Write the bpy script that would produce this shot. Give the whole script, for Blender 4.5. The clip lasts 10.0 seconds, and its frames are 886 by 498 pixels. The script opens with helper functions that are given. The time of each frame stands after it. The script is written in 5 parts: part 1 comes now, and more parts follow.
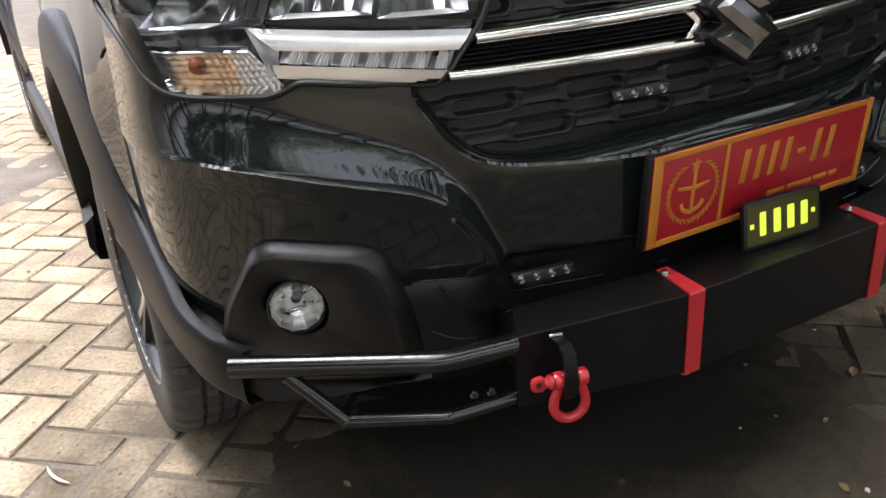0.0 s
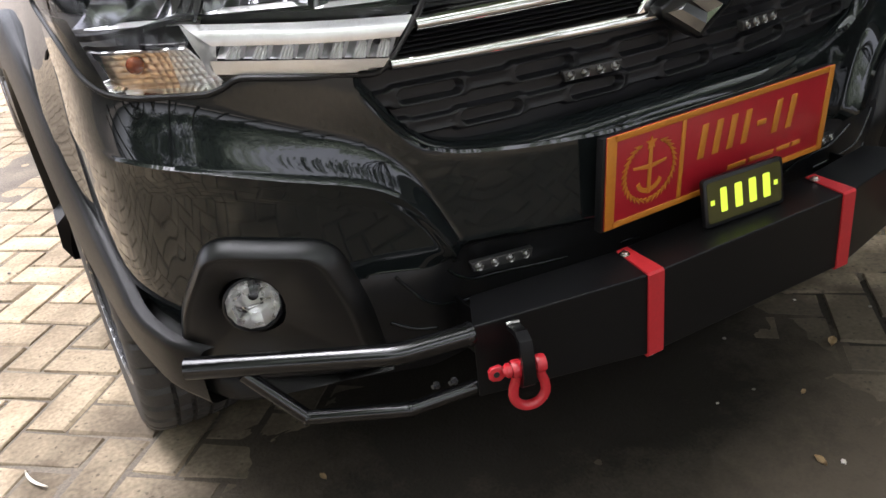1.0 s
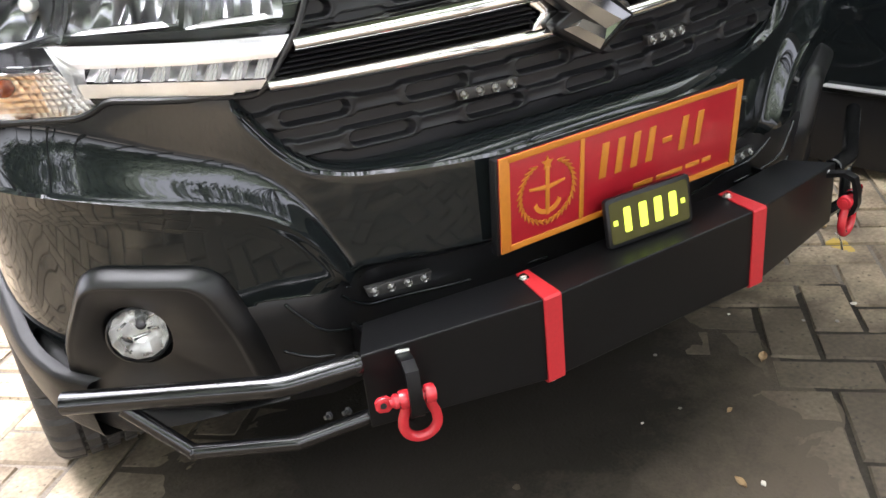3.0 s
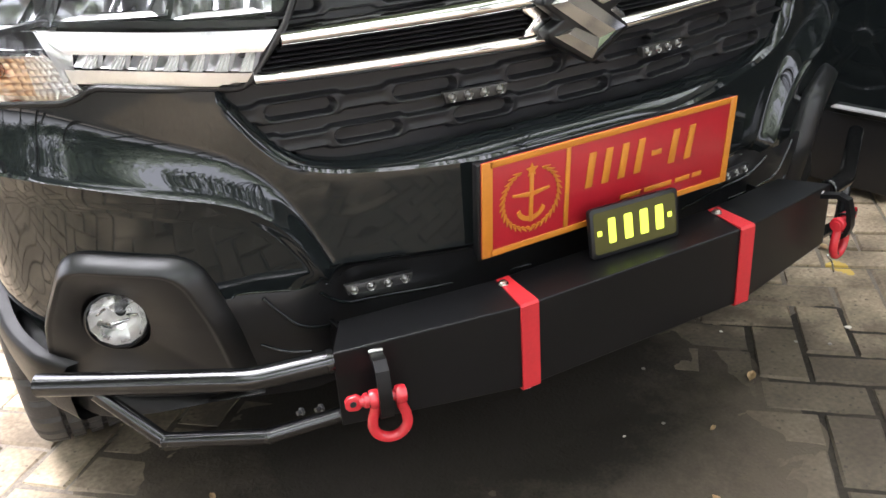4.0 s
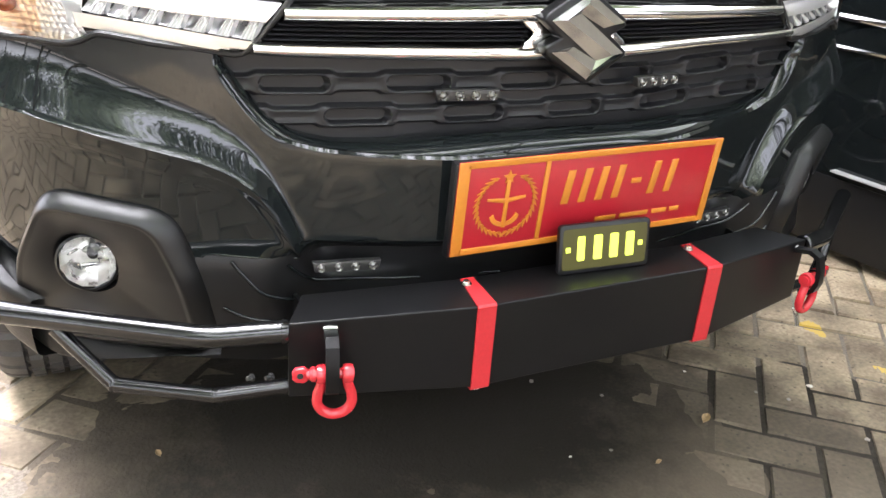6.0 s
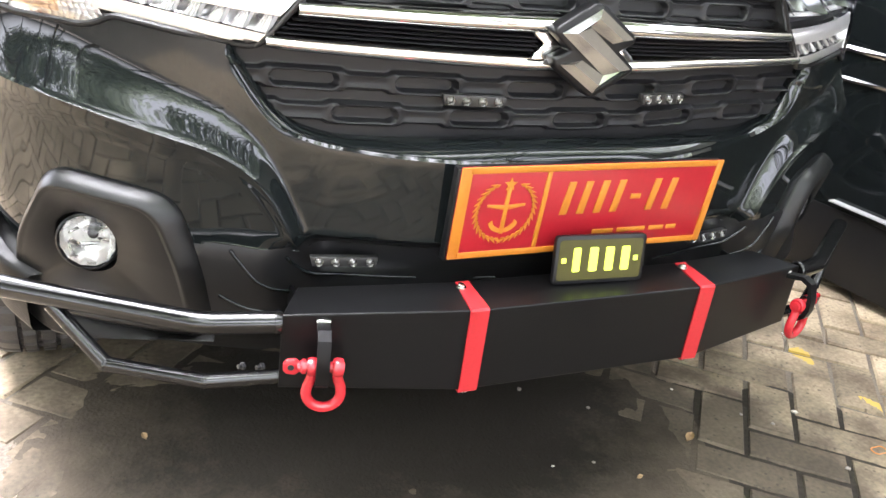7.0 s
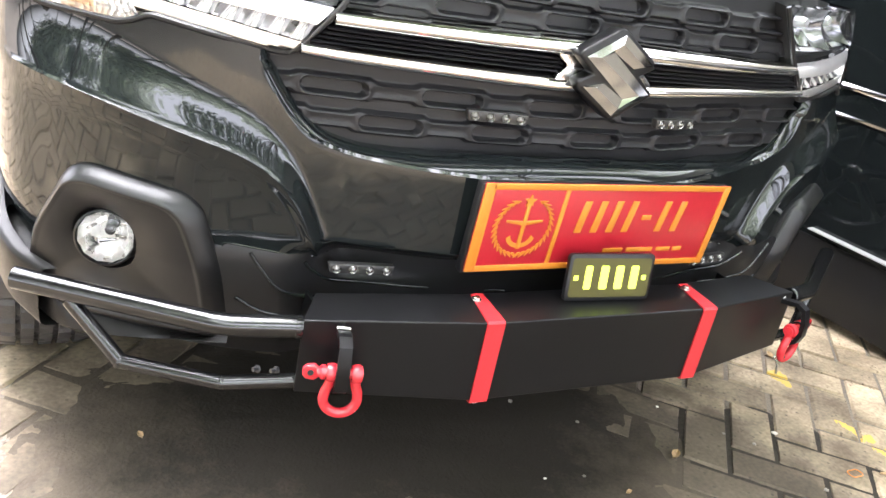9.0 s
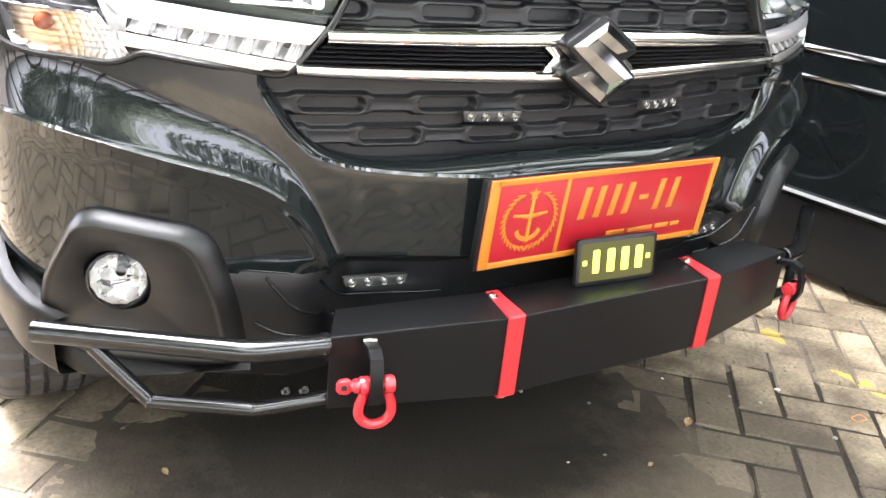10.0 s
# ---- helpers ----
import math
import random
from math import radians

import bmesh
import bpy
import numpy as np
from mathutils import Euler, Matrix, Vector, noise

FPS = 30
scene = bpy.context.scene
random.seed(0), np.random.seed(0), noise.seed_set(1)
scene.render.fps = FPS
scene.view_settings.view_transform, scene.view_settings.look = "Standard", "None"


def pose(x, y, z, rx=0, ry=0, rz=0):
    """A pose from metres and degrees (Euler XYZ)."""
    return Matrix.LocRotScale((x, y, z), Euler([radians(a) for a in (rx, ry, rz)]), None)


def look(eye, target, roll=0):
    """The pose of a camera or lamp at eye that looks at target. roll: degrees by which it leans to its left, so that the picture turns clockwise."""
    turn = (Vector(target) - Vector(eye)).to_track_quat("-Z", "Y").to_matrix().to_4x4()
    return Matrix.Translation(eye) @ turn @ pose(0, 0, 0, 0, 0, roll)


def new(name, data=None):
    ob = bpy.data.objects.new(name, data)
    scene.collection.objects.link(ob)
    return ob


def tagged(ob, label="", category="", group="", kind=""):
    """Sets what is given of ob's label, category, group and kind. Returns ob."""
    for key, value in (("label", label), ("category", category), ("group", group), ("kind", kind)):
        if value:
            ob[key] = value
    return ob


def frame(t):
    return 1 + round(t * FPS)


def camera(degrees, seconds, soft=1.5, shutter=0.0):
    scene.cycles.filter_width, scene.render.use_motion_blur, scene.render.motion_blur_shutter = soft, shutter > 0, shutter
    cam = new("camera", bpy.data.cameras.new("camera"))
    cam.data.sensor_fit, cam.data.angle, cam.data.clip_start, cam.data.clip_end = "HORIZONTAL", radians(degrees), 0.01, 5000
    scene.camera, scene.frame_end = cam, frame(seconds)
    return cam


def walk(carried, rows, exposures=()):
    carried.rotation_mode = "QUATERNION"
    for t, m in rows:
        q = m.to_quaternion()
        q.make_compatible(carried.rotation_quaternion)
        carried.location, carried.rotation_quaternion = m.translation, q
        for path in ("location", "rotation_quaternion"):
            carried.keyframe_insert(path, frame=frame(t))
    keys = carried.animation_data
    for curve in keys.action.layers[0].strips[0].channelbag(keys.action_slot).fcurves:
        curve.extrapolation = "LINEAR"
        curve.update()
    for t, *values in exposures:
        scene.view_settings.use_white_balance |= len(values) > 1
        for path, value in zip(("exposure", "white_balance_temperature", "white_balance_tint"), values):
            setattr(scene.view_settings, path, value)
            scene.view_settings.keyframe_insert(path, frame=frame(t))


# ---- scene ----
cam = camera(55.6, 10.0)
PATH = [
    (0, (-1.0254, -0.8463, 1.0643), (-0.0937, 0.9241, 0.1504), -3.88),
    (0.5, (-0.9836, -0.8575, 1.0637), (-0.0717, 0.9012, 0.1085), -5.28),
    (1, (-0.9506, -0.8627, 1.0672), (-0.0453, 0.8943, 0.1011), -6.58),
    (1.5, (-0.9154, -0.8703, 1.0709), (-0.0068, 0.8856, 0.1047), -7.38),
    (2, (-0.8747, -0.8793, 1.0658), (0.0548, 0.8656, 0.1002), -7.65),
    (2.5, (-0.8384, -0.8861, 1.0628), (0.1032, 0.8546, 0.1007), -7.33),
    (4, (-0.7691, -0.9151, 1.0553), (0.1395, 0.8517, 0.1086), -4.39),
    (4.5, (-0.7482, -0.9385, 1.0486), (0.1516, 0.8363, 0.1092), -2.71),
    (5, (-0.7427, -0.9464, 1.0436), (0.1516, 0.8331, 0.1115), -0.42),
    (5.5, (-0.7416, -0.9577, 1.0396), (0.1582, 0.8257, 0.1175), 1.98),
    (7, (-0.7482, -0.9807, 1.0418), (0.1692, 0.8048, 0.1416), 8.0),
    (7.5, (-0.7559, -0.9764, 1.0405), (0.1582, 0.8127, 0.1455), 9.79),
    (8, (-0.7768, -0.9699, 1.038), (0.1582, 0.8128, 0.1499), 11.41),
    (8.5, (-0.8043, -0.9633, 1.0377), (0.167, 0.8058, 0.1635), 12.16),
    (9, (-0.8329, -0.9587, 1.0419), (0.1769, 0.7931, 0.1762), 11.71),
    (9.5, (-0.867, -0.9485, 1.0459), (0.1868, 0.7791, 0.1835), 9.77),
    (10, (-0.9066, -0.9342, 1.0452), (0.1912, 0.7684, 0.1872), 6.03),
]
walk(cam, [(t, look(eye, target, roll)) for t, eye, target, roll in PATH],
     exposures=[(0.0, 0.48, 6080, 17), (1.5, 0.58, 6080, 17), (2.5, 1.42, 6080, 17), (4.0, 1.62, 6080, 17), (5.5, 1.95, 6080, 17), (7.0, 2.38, 6080, 17), (10.0, 2.6, 6080, 17)])

# ---- world, sun and exposure ----
SUN_EL, SUN_AZ = 78.8, -49.0
world = bpy.data.worlds.new("overcast_sky")
scene.world = world
world.use_nodes = True
wn, wl = world.node_tree.nodes, world.node_tree.links
wn.clear()
sky = wn.new("ShaderNodeTexSky")
sky.sky_type = 'NISHITA'
sky.sun_disc = False
sky.sun_elevation, sky.sun_rotation = radians(SUN_EL), radians(SUN_AZ)
sky.air_density, sky.dust_density, sky.ozone_density = 1.2, 6.0, 1.0
pale = wn.new("ShaderNodeHueSaturation")
pale.inputs["Saturation"].default_value = 0.14
back = wn.new("ShaderNodeBackground")
back.inputs["Strength"].default_value = 0.57
wout = wn.new("ShaderNodeOutputWorld")
wl.new(sky.outputs[0], pale.inputs["Color"])
wl.new(pale.outputs[0], back.inputs["Color"])
wl.new(back.outputs[0], wout.inputs["Surface"])
sun = new("sun", bpy.data.lights.new("sun", 'SUN'))
sun.data.energy, sun.data.angle, sun.data.color = 1.76, radians(20), (1.0, 0.975, 0.95)
sun.matrix_world = look((-1.5, 1.3, 10.0), (0, 0, 0))

# ---- materials ----
def tree_of(name):
    m = bpy.data.materials.new(name)
    m.use_nodes = True
    n = m.node_tree.nodes
    return m, n, m.node_tree.links, n["Principled BSDF"]


def surface(name, color, rough=0.5, metal=0.0, grain=60.0, vary=0.15, patch=4.0, bump=0.15, coat=0.0,
            rough_vary=0.1, per_object=0.0, spec=0.5):
    """A procedural surface with colour and gloss varying at two scales, and fine relief."""
    m, n, l, b = tree_of(name)
    co = n.new("ShaderNodeTexCoord")
    big, fine = n.new("ShaderNodeTexNoise"), n.new("ShaderNodeTexNoise")
    big.inputs["Scale"].default_value, fine.inputs["Scale"].default_value = patch, grain
    big.inputs["Detail"].default_value, fine.inputs["Detail"].default_value = 5, 4
    l.new(co.outputs["Object"], big.inputs["Vector"])
    l.new(co.outputs["Object"], fine.inputs["Vector"])
    mixn = n.new("ShaderNodeMath")
    mixn.operation = 'ADD'
    l.new(big.outputs["Fac"], mixn.inputs[0])
    l.new(fine.outputs["Fac"], mixn.inputs[1])
    ramp = n.new("ShaderNodeMapRange")
    ramp.inputs["From Min"].default_value, ramp.inputs["From Max"].default_value = 0.6, 1.4
    ramp.inputs["To Min"].default_value, ramp.inputs["To Max"].default_value = 1 - vary, 1 + vary
    l.new(mixn.outputs[0], ramp.inputs["Value"])
    hsv = n.new("ShaderNodeHueSaturation")
    hsv.inputs["Color"].default_value = (*color, 1)
    l.new(ramp.outputs[0], hsv.inputs["Value"])
    if per_object:
        info = n.new("ShaderNodeObjectInfo")
        r2 = n.new("ShaderNodeMapRange")
        r2.inputs["To Min"].default_value, r2.inputs["To Max"].default_value = 1 - per_object, 1 + per_object
        mul = n.new("ShaderNodeMath")
        mul.operation = 'MULTIPLY'
        l.new(info.outputs["Random"], r2.inputs["Value"])
        l.new(r2.outputs[0], mul.inputs[0])
        l.new(ramp.outputs[0], mul.inputs[1])
        l.new(mul.outputs[0], hsv.inputs["Value"])
    l.new(hsv.outputs[0], b.inputs["Base Color"])
    rr = n.new("ShaderNodeMapRange")
    rr.inputs["To Min"].default_value = max(0.02, rough - rough_vary)
    rr.inputs["To Max"].default_value = min(1.0, rough + rough_vary)
    l.new(big.outputs["Fac"], rr.inputs["Value"])
    l.new(rr.outputs[0], b.inputs["Roughness"])
    b.inputs["Metallic"].default_value = metal
    b.inputs["Specular IOR Level"].default_value = spec
    b.inputs["Coat Weight"].default_value = coat
    b.inputs["Coat Roughness"].default_value = 0.03
    if bump:
        bp = n.new("ShaderNodeBump")
        bp.inputs["Strength"].default_value, bp.inputs["Distance"].default_value = bump, 0.002
        l.new(fine.outputs["Fac"], bp.inputs["Height"])
        l.new(bp.outputs[0], b.inputs["Normal"])
    return m


def glowing(name, color, strength):
    m, n, l, b = tree_of(name)
    b.inputs["Base Color"].default_value = (*[c * 0.3 for c in color], 1)
    b.inputs["Emission Color"].default_value = (*color, 1)
    b.inputs["Emission Strength"].default_value = strength
    b.inputs["Roughness"].default_value = 0.15
    return m


def clear_glass(name, tint=(1, 1, 1), rough=0.0):
    """A thin pane: mostly straight through, with a gloss that grows at grazing angles."""
    m, n, l, b = tree_of(name)
    n.remove(b)
    out = n["Material Output"]
    tr, gl = n.new("ShaderNodeBsdfTransparent"), n.new("ShaderNodeBsdfGlossy")
    tr.inputs["Color"].default_value = (*tint, 1)
    gl.inputs["Roughness"].default_value = rough + 0.01
    fr = n.new("ShaderNodeFresnel")
    fr.inputs["IOR"].default_value = 1.5
    mx = n.new("ShaderNodeMixShader")
    l.new(fr.outputs[0], mx.inputs["Fac"])
    l.new(tr.outputs[0], mx.inputs[1])
    l.new(gl.outputs[0], mx.inputs[2])
    l.new(mx.outputs[0], out.inputs["Surface"])
    return m


M_PAINT = surface("black_car_paint", (0.0072, 0.0090, 0.0093), 0.034, 0.0, 320, 0.2, 3, 0.005, 0.0, 0.014, spec=0.5)
M_PLASTIC = surface("satin_black_plastic", (0.009, 0.009, 0.0095), 0.33, 0, 700, 0.15, 6, 0.12, 0, 0.05, spec=0.34)
M_CLAD = surface("grained_grey_plastic", (0.0055, 0.0053, 0.005), 0.42, 0, 900, 0.2, 5, 0.22, 0, 0.06, spec=0.24)
M_SURROUND = surface("satin_surround_plastic", (0.006, 0.006, 0.006), 0.33, 0, 800, 0.2, 5, 0.14, 0, 0.06, spec=0.46)
M_GRILLE = surface("grille_plastic", (0.015, 0.015, 0.0165), 0.40, 0, 600, 0.15, 8, 0.1, 0, 0.06, spec=0.34)
M_DARK = surface("dark_recess", (0.008, 0.008, 0.008), 0.7, 0, 80, 0.2, 5, 0.1)
M_FROST = surface("frosted_clear_block", (0.80, 0.80, 0.78), 0.2, 0.0, 300, 0.12, 60, 0.0, 0.5, 0.08)
M_BOWL = surface("grey_silvered_bowl", (0.20, 0.20, 0.21), 0.14, 0.95, 300, 0.1, 20, 0.0, 0.0, 0.06)
M_SILVER = surface("silvered_reflector", (0.95, 0.94, 0.92), 0.32, 0.85, 300, 0.08, 30, 0.0, 0.3, 0.08)
M_CHROME = surface("chrome", (0.90, 0.89, 0.87), 0.07, 1.0, 200, 0.04, 10, 0.0, 0, 0.03)
M_STEEL = surface("black_painted_steel", (0.004, 0.004, 0.0043), 0.36, 0, 260, 0.25, 6, 0.06, 0.0, 0.06, spec=0.25)
M_STEELTUBE = surface("glossy_black_tube_paint", (0.004, 0.004, 0.004), 0.10, 0, 420, 0.25, 8, 0.10, 0.0, 0.05, spec=0.7)
M_RED = surface("red_strap_paint", (0.43, 0.020, 0.025), 0.38, 0, 180, 0.12, 9, 0.1, 0.1, 0.08)
M_REDGLOSS = surface("red_shackle_paint", (0.46, 0.020, 0.028), 0.25, 0, 160, 0.12, 20, 0.12, 0.4, 0.08)
M_ZINC = surface("bright_zinc", (0.65, 0.64, 0.60), 0.28, 1.0, 300, 0.1, 40, 0.1)
M_PLATE_RED = surface("plate_red", (0.35, 0.012, 0.020), 0.34, 0, 120, 0.07, 12, 0.05, 0.2, 0.06)
M_PLATE_GOLD = surface("plate_gold", (0.50, 0.180, 0.018), 0.36, 0, 140, 0.08, 15, 0.08, 0.1, 0.06)
M_RUBBER = surface("tyre_rubber", (0.038, 0.035, 0.032), 0.62, 0, 220, 0.35, 9, 0.3)
M_RIM = surface("rim_alloy", (0.55, 0.55, 0.54), 0.22, 1.0, 200, 0.08, 8, 0.05)
M_RIMDARK = surface("rim_dark_paint", (0.05, 0.05, 0.052), 0.3, 0.4, 200, 0.1, 8, 0.05)
M_LENS = clear_glass("clear_lens")
# tint that paints the bulb's orange reflection over the silver pillows
M_AMBER = clear_glass("bulb_reflection_film", (1.0, 0.78, 0.56), 0.05)
M_BULB = surface("amber_bulb", (0.30, 0.075, 0.02), 0.15, 0.0, 90, 0.2, 20, 0.0, 0.5)
M_LEDDOT = surface("led_lens", (0.16, 0.156, 0.145), 0.12, 0.55, 300, 0.2, 60, 0.0, 1.0)
M_SCREEN = glowing("display_screen", (0.10, 0.10, 0.012), 0.05)
M_GLYPH = glowing("display_light", (0.72, 0.95, 0.06), 0.75)
M_BEZEL = surface("grey_lamp_bezel", (0.036, 0.035, 0.034), 0.35, 0.1, 300, 0.15, 40, 0.05)
M_GLASSDARK = surface("dark_window_glass", (0.01, 0.011, 0.012), 0.05, 0, 50, 0.05, 2, 0.0, 1.0)
M_FOGBOWL = surface("fog_bowl", (0.82, 0.81, 0.79), 0.28, 0.85, 300, 0.12, 40, 0.0, 0.0, 0.1)
M_STRIP = surface("pale_satin_trim", (0.40, 0.40, 0.39), 0.35, 0.2, 200, 0.1, 8, 0.05)
# dark colour that paints ground shade into the joints
M_SHADE_FILM = surface("dark_shade_film", (0.026, 0.0215, 0.016), 0.8, 0, 120, 0.5, 5, 0.7, spec=0.2)
M_WALL = surface("weathered_render", (0.14, 0.13, 0.115), 0.9, 0, 60, 0.3, 1.2, 0.4)


def shade_soil_material():
    """Brown trodden soil with the car's shade painted in as a ragged dark patch."""
    m, n, l, b = tree_of("brown_shade_soil")
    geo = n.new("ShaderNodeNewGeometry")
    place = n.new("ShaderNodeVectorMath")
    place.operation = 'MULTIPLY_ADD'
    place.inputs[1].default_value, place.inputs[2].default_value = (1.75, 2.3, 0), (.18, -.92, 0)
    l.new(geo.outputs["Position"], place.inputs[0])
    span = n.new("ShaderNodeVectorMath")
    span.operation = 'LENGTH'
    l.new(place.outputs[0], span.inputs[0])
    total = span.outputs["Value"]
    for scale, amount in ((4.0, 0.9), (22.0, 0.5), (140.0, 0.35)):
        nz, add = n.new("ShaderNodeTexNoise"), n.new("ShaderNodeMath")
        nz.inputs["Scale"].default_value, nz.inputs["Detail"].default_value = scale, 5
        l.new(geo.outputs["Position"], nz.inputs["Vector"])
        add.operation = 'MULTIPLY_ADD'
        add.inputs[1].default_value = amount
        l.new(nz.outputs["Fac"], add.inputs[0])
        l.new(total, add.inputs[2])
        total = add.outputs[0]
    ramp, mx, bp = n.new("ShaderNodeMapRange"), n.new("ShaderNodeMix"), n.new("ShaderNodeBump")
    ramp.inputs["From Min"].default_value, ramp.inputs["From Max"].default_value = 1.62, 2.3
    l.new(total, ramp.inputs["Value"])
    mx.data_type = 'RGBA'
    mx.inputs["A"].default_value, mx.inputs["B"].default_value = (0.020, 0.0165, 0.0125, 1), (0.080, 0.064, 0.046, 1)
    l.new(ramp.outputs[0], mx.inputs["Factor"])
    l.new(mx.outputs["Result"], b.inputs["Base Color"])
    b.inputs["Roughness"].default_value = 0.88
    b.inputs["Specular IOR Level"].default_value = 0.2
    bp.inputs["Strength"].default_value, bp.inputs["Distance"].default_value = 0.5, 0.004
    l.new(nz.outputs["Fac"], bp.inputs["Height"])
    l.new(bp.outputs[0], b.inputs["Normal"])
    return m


M_BROWN = shade_soil_material()
M_RIB = surface("grey_lamp_rib", (0.42, 0.42, 0.43), 0.25, 0.2, 300, 0.1, 30, 0.0)
M_SOIL = surface("sandy_soil", (0.135, 0.112, 0.085), 0.95, 0, 160, 0.5, 6, 0.9)


def brick_material():
    m, n, l, b = tree_of("paving_brick")
    geo, info = n.new("ShaderNodeNewGeometry"), n.new("ShaderNodeObjectInfo")
    cloud, grit, pores = (n.new("ShaderNodeTexNoise") for _ in range(3))
    for nd, sc, de in ((cloud, 7.0, 6), (grit, 95.0, 6), (pores, 420.0, 3)):
        nd.inputs["Scale"].default_value, nd.inputs["Detail"].default_value = sc, de
        l.new(geo.outputs["Position"], nd.inputs["Vector"])
    ramp = n.new("ShaderNodeValToRGB")
    ramp.color_ramp.elements[0].position, ramp.color_ramp.elements[1].position = 0.32, 0.70
    ramp.color_ramp.elements[0].color = (0.225, 0.172, 0.112, 1)
    ramp.color_ramp.elements[1].color = (0.410, 0.330, 0.222, 1)
    l.new(cloud.outputs["Fac"], ramp.inputs["Fac"])
    speck = n.new("ShaderNodeMapRange")
    speck.inputs["From Min"].default_value, speck.inputs["From Max"].default_value = 0.3, 0.7
    speck.inputs["To Min"].default_value, speck.inputs["To Max"].default_value = 0.72, 1.22
    l.new(grit.outputs["Fac"], speck.inputs["Value"])
    rnd = n.new("ShaderNodeMapRange")
    rnd.inputs["To Min"].default_value, rnd.inputs["To Max"].default_value = 0.72, 1.24
    l.new(info.outputs["Random"], rnd.inputs["Value"])
    mul = n.new("ShaderNodeMath")
    mul.operation = 'MULTIPLY'
    l.new(speck.outputs[0], mul.inputs[0])
    l.new(rnd.outputs[0], mul.inputs[1])
    hsv = n.new("ShaderNodeHueSaturation")
    l.new(ramp.outputs[0], hsv.inputs["Color"])
    l.new(mul.outputs[0], hsv.inputs["Value"])
    # car's shade painted dark into a patch of the bricks, with a ragged edge
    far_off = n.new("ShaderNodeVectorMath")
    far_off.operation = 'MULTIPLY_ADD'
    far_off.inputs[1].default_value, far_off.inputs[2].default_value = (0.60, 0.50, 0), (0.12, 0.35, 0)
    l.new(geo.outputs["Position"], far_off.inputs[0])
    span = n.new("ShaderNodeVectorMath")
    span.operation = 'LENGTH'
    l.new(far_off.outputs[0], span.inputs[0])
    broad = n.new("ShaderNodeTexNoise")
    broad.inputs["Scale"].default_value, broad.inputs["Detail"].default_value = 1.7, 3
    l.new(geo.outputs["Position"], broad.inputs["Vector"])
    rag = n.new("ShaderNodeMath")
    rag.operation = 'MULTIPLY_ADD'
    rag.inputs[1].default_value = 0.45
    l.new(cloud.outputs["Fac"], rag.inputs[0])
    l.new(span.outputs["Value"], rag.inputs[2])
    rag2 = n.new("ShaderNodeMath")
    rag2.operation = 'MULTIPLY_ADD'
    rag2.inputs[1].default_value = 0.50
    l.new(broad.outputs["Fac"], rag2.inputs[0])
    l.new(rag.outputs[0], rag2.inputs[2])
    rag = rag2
    # mask of the painted shade, strongest in the middle of the patch
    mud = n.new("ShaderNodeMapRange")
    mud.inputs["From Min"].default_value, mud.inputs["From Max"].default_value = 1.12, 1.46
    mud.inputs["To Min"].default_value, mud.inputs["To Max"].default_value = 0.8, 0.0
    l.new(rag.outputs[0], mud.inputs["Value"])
    shade_mix = n.new("ShaderNodeMix")
    shade_mix.data_type = 'RGBA'
    l.new(mud.outputs[0], shade_mix.inputs["Factor"])
    l.new(hsv.outputs[0], shade_mix.inputs["A"])
    shade_mix.inputs["B"].default_value = (0.032, 0.027, 0.021, 1)
    # traces of old yellow marking paint, worn along one straight stroke
    sep = n.new("ShaderNodeSeparateXYZ")
    l.new(geo.outputs["Position"], sep.inputs[0])
    def math2(op, a, c):
        nd = n.new("ShaderNodeMath")
        nd.operation = op
        for i, v in enumerate((a, c)):
            if isinstance(v, (int, float)):
                nd.inputs[i].default_value = v
            else:
                l.new(v, nd.inputs[i])
        return nd.outputs[0]
    along = math2('MULTIPLY', math2('SUBTRACT', sep.outputs["Y"], 0.16), -0.05)
    off = math2('ABSOLUTE', math2('SUBTRACT', math2('SUBTRACT', sep.outputs["X"], 1.035), along), 0.0)
    fray = math2('MULTIPLY', grit.outputs["Fac"], 0.050)
    stroke = math2('LESS_THAN', math2('ADD', off, fray), 0.047)
    reach = math2('LESS_THAN', math2('ABSOLUTE', math2('SUBTRACT', sep.outputs["Y"], 0.12), 0.0), 0.24)
    worn = math2('GREATER_THAN', cloud.outputs["Fac"], 0.52)
    paint = math2('MULTIPLY', math2('MULTIPLY', stroke, reach), worn)
    # pits and dark crumbs pressed into the faces
    pit = n.new("ShaderNodeTexVoronoi")
    pit.inputs["Scale"].default_value = 48.0
    l.new(geo.outputs["Position"], pit.inputs["Vector"])
    holes = math2('MULTIPLY', math2('LESS_THAN', math2('ADD', pit.outputs["Distance"], math2('MULTIPLY', grit.outputs["Fac"], 0.30)), 0.31), math2('GREATER_THAN', cloud.outputs["Fac"], 0.47))
    dim = math2('SUBTRACT', 1.0, math2('MULTIPLY', holes, 0.45))
    l.new(math2('MULTIPLY', mul.outputs[0], dim), hsv.inputs["Value"])
    mx = n.new("ShaderNodeMix")
    mx.data_type = 'RGBA'
    l.new(paint, mx.inputs["Factor"])
    l.new(shade_mix.outputs["Result"], mx.inputs["A"])
    mx.inputs["B"].default_value = (0.46, 0.32, 0.07, 1)
    l.new(mx.outputs["Result"], b.inputs["Base Color"])
    b.inputs["Roughness"].default_value = 0.86
    b.inputs["Specular IOR Level"].default_value = 0.3
    add = math2('SUBTRACT', math2('ADD', grit.outputs["Fac"], math2('MULTIPLY', pores.outputs["Fac"], 0.5)), math2('MULTIPLY', holes, 0.5))
    bp = n.new("ShaderNodeBump")
    bp.inputs["Strength"].default_value, bp.inputs["Distance"].default_value = 0.36, 0.003
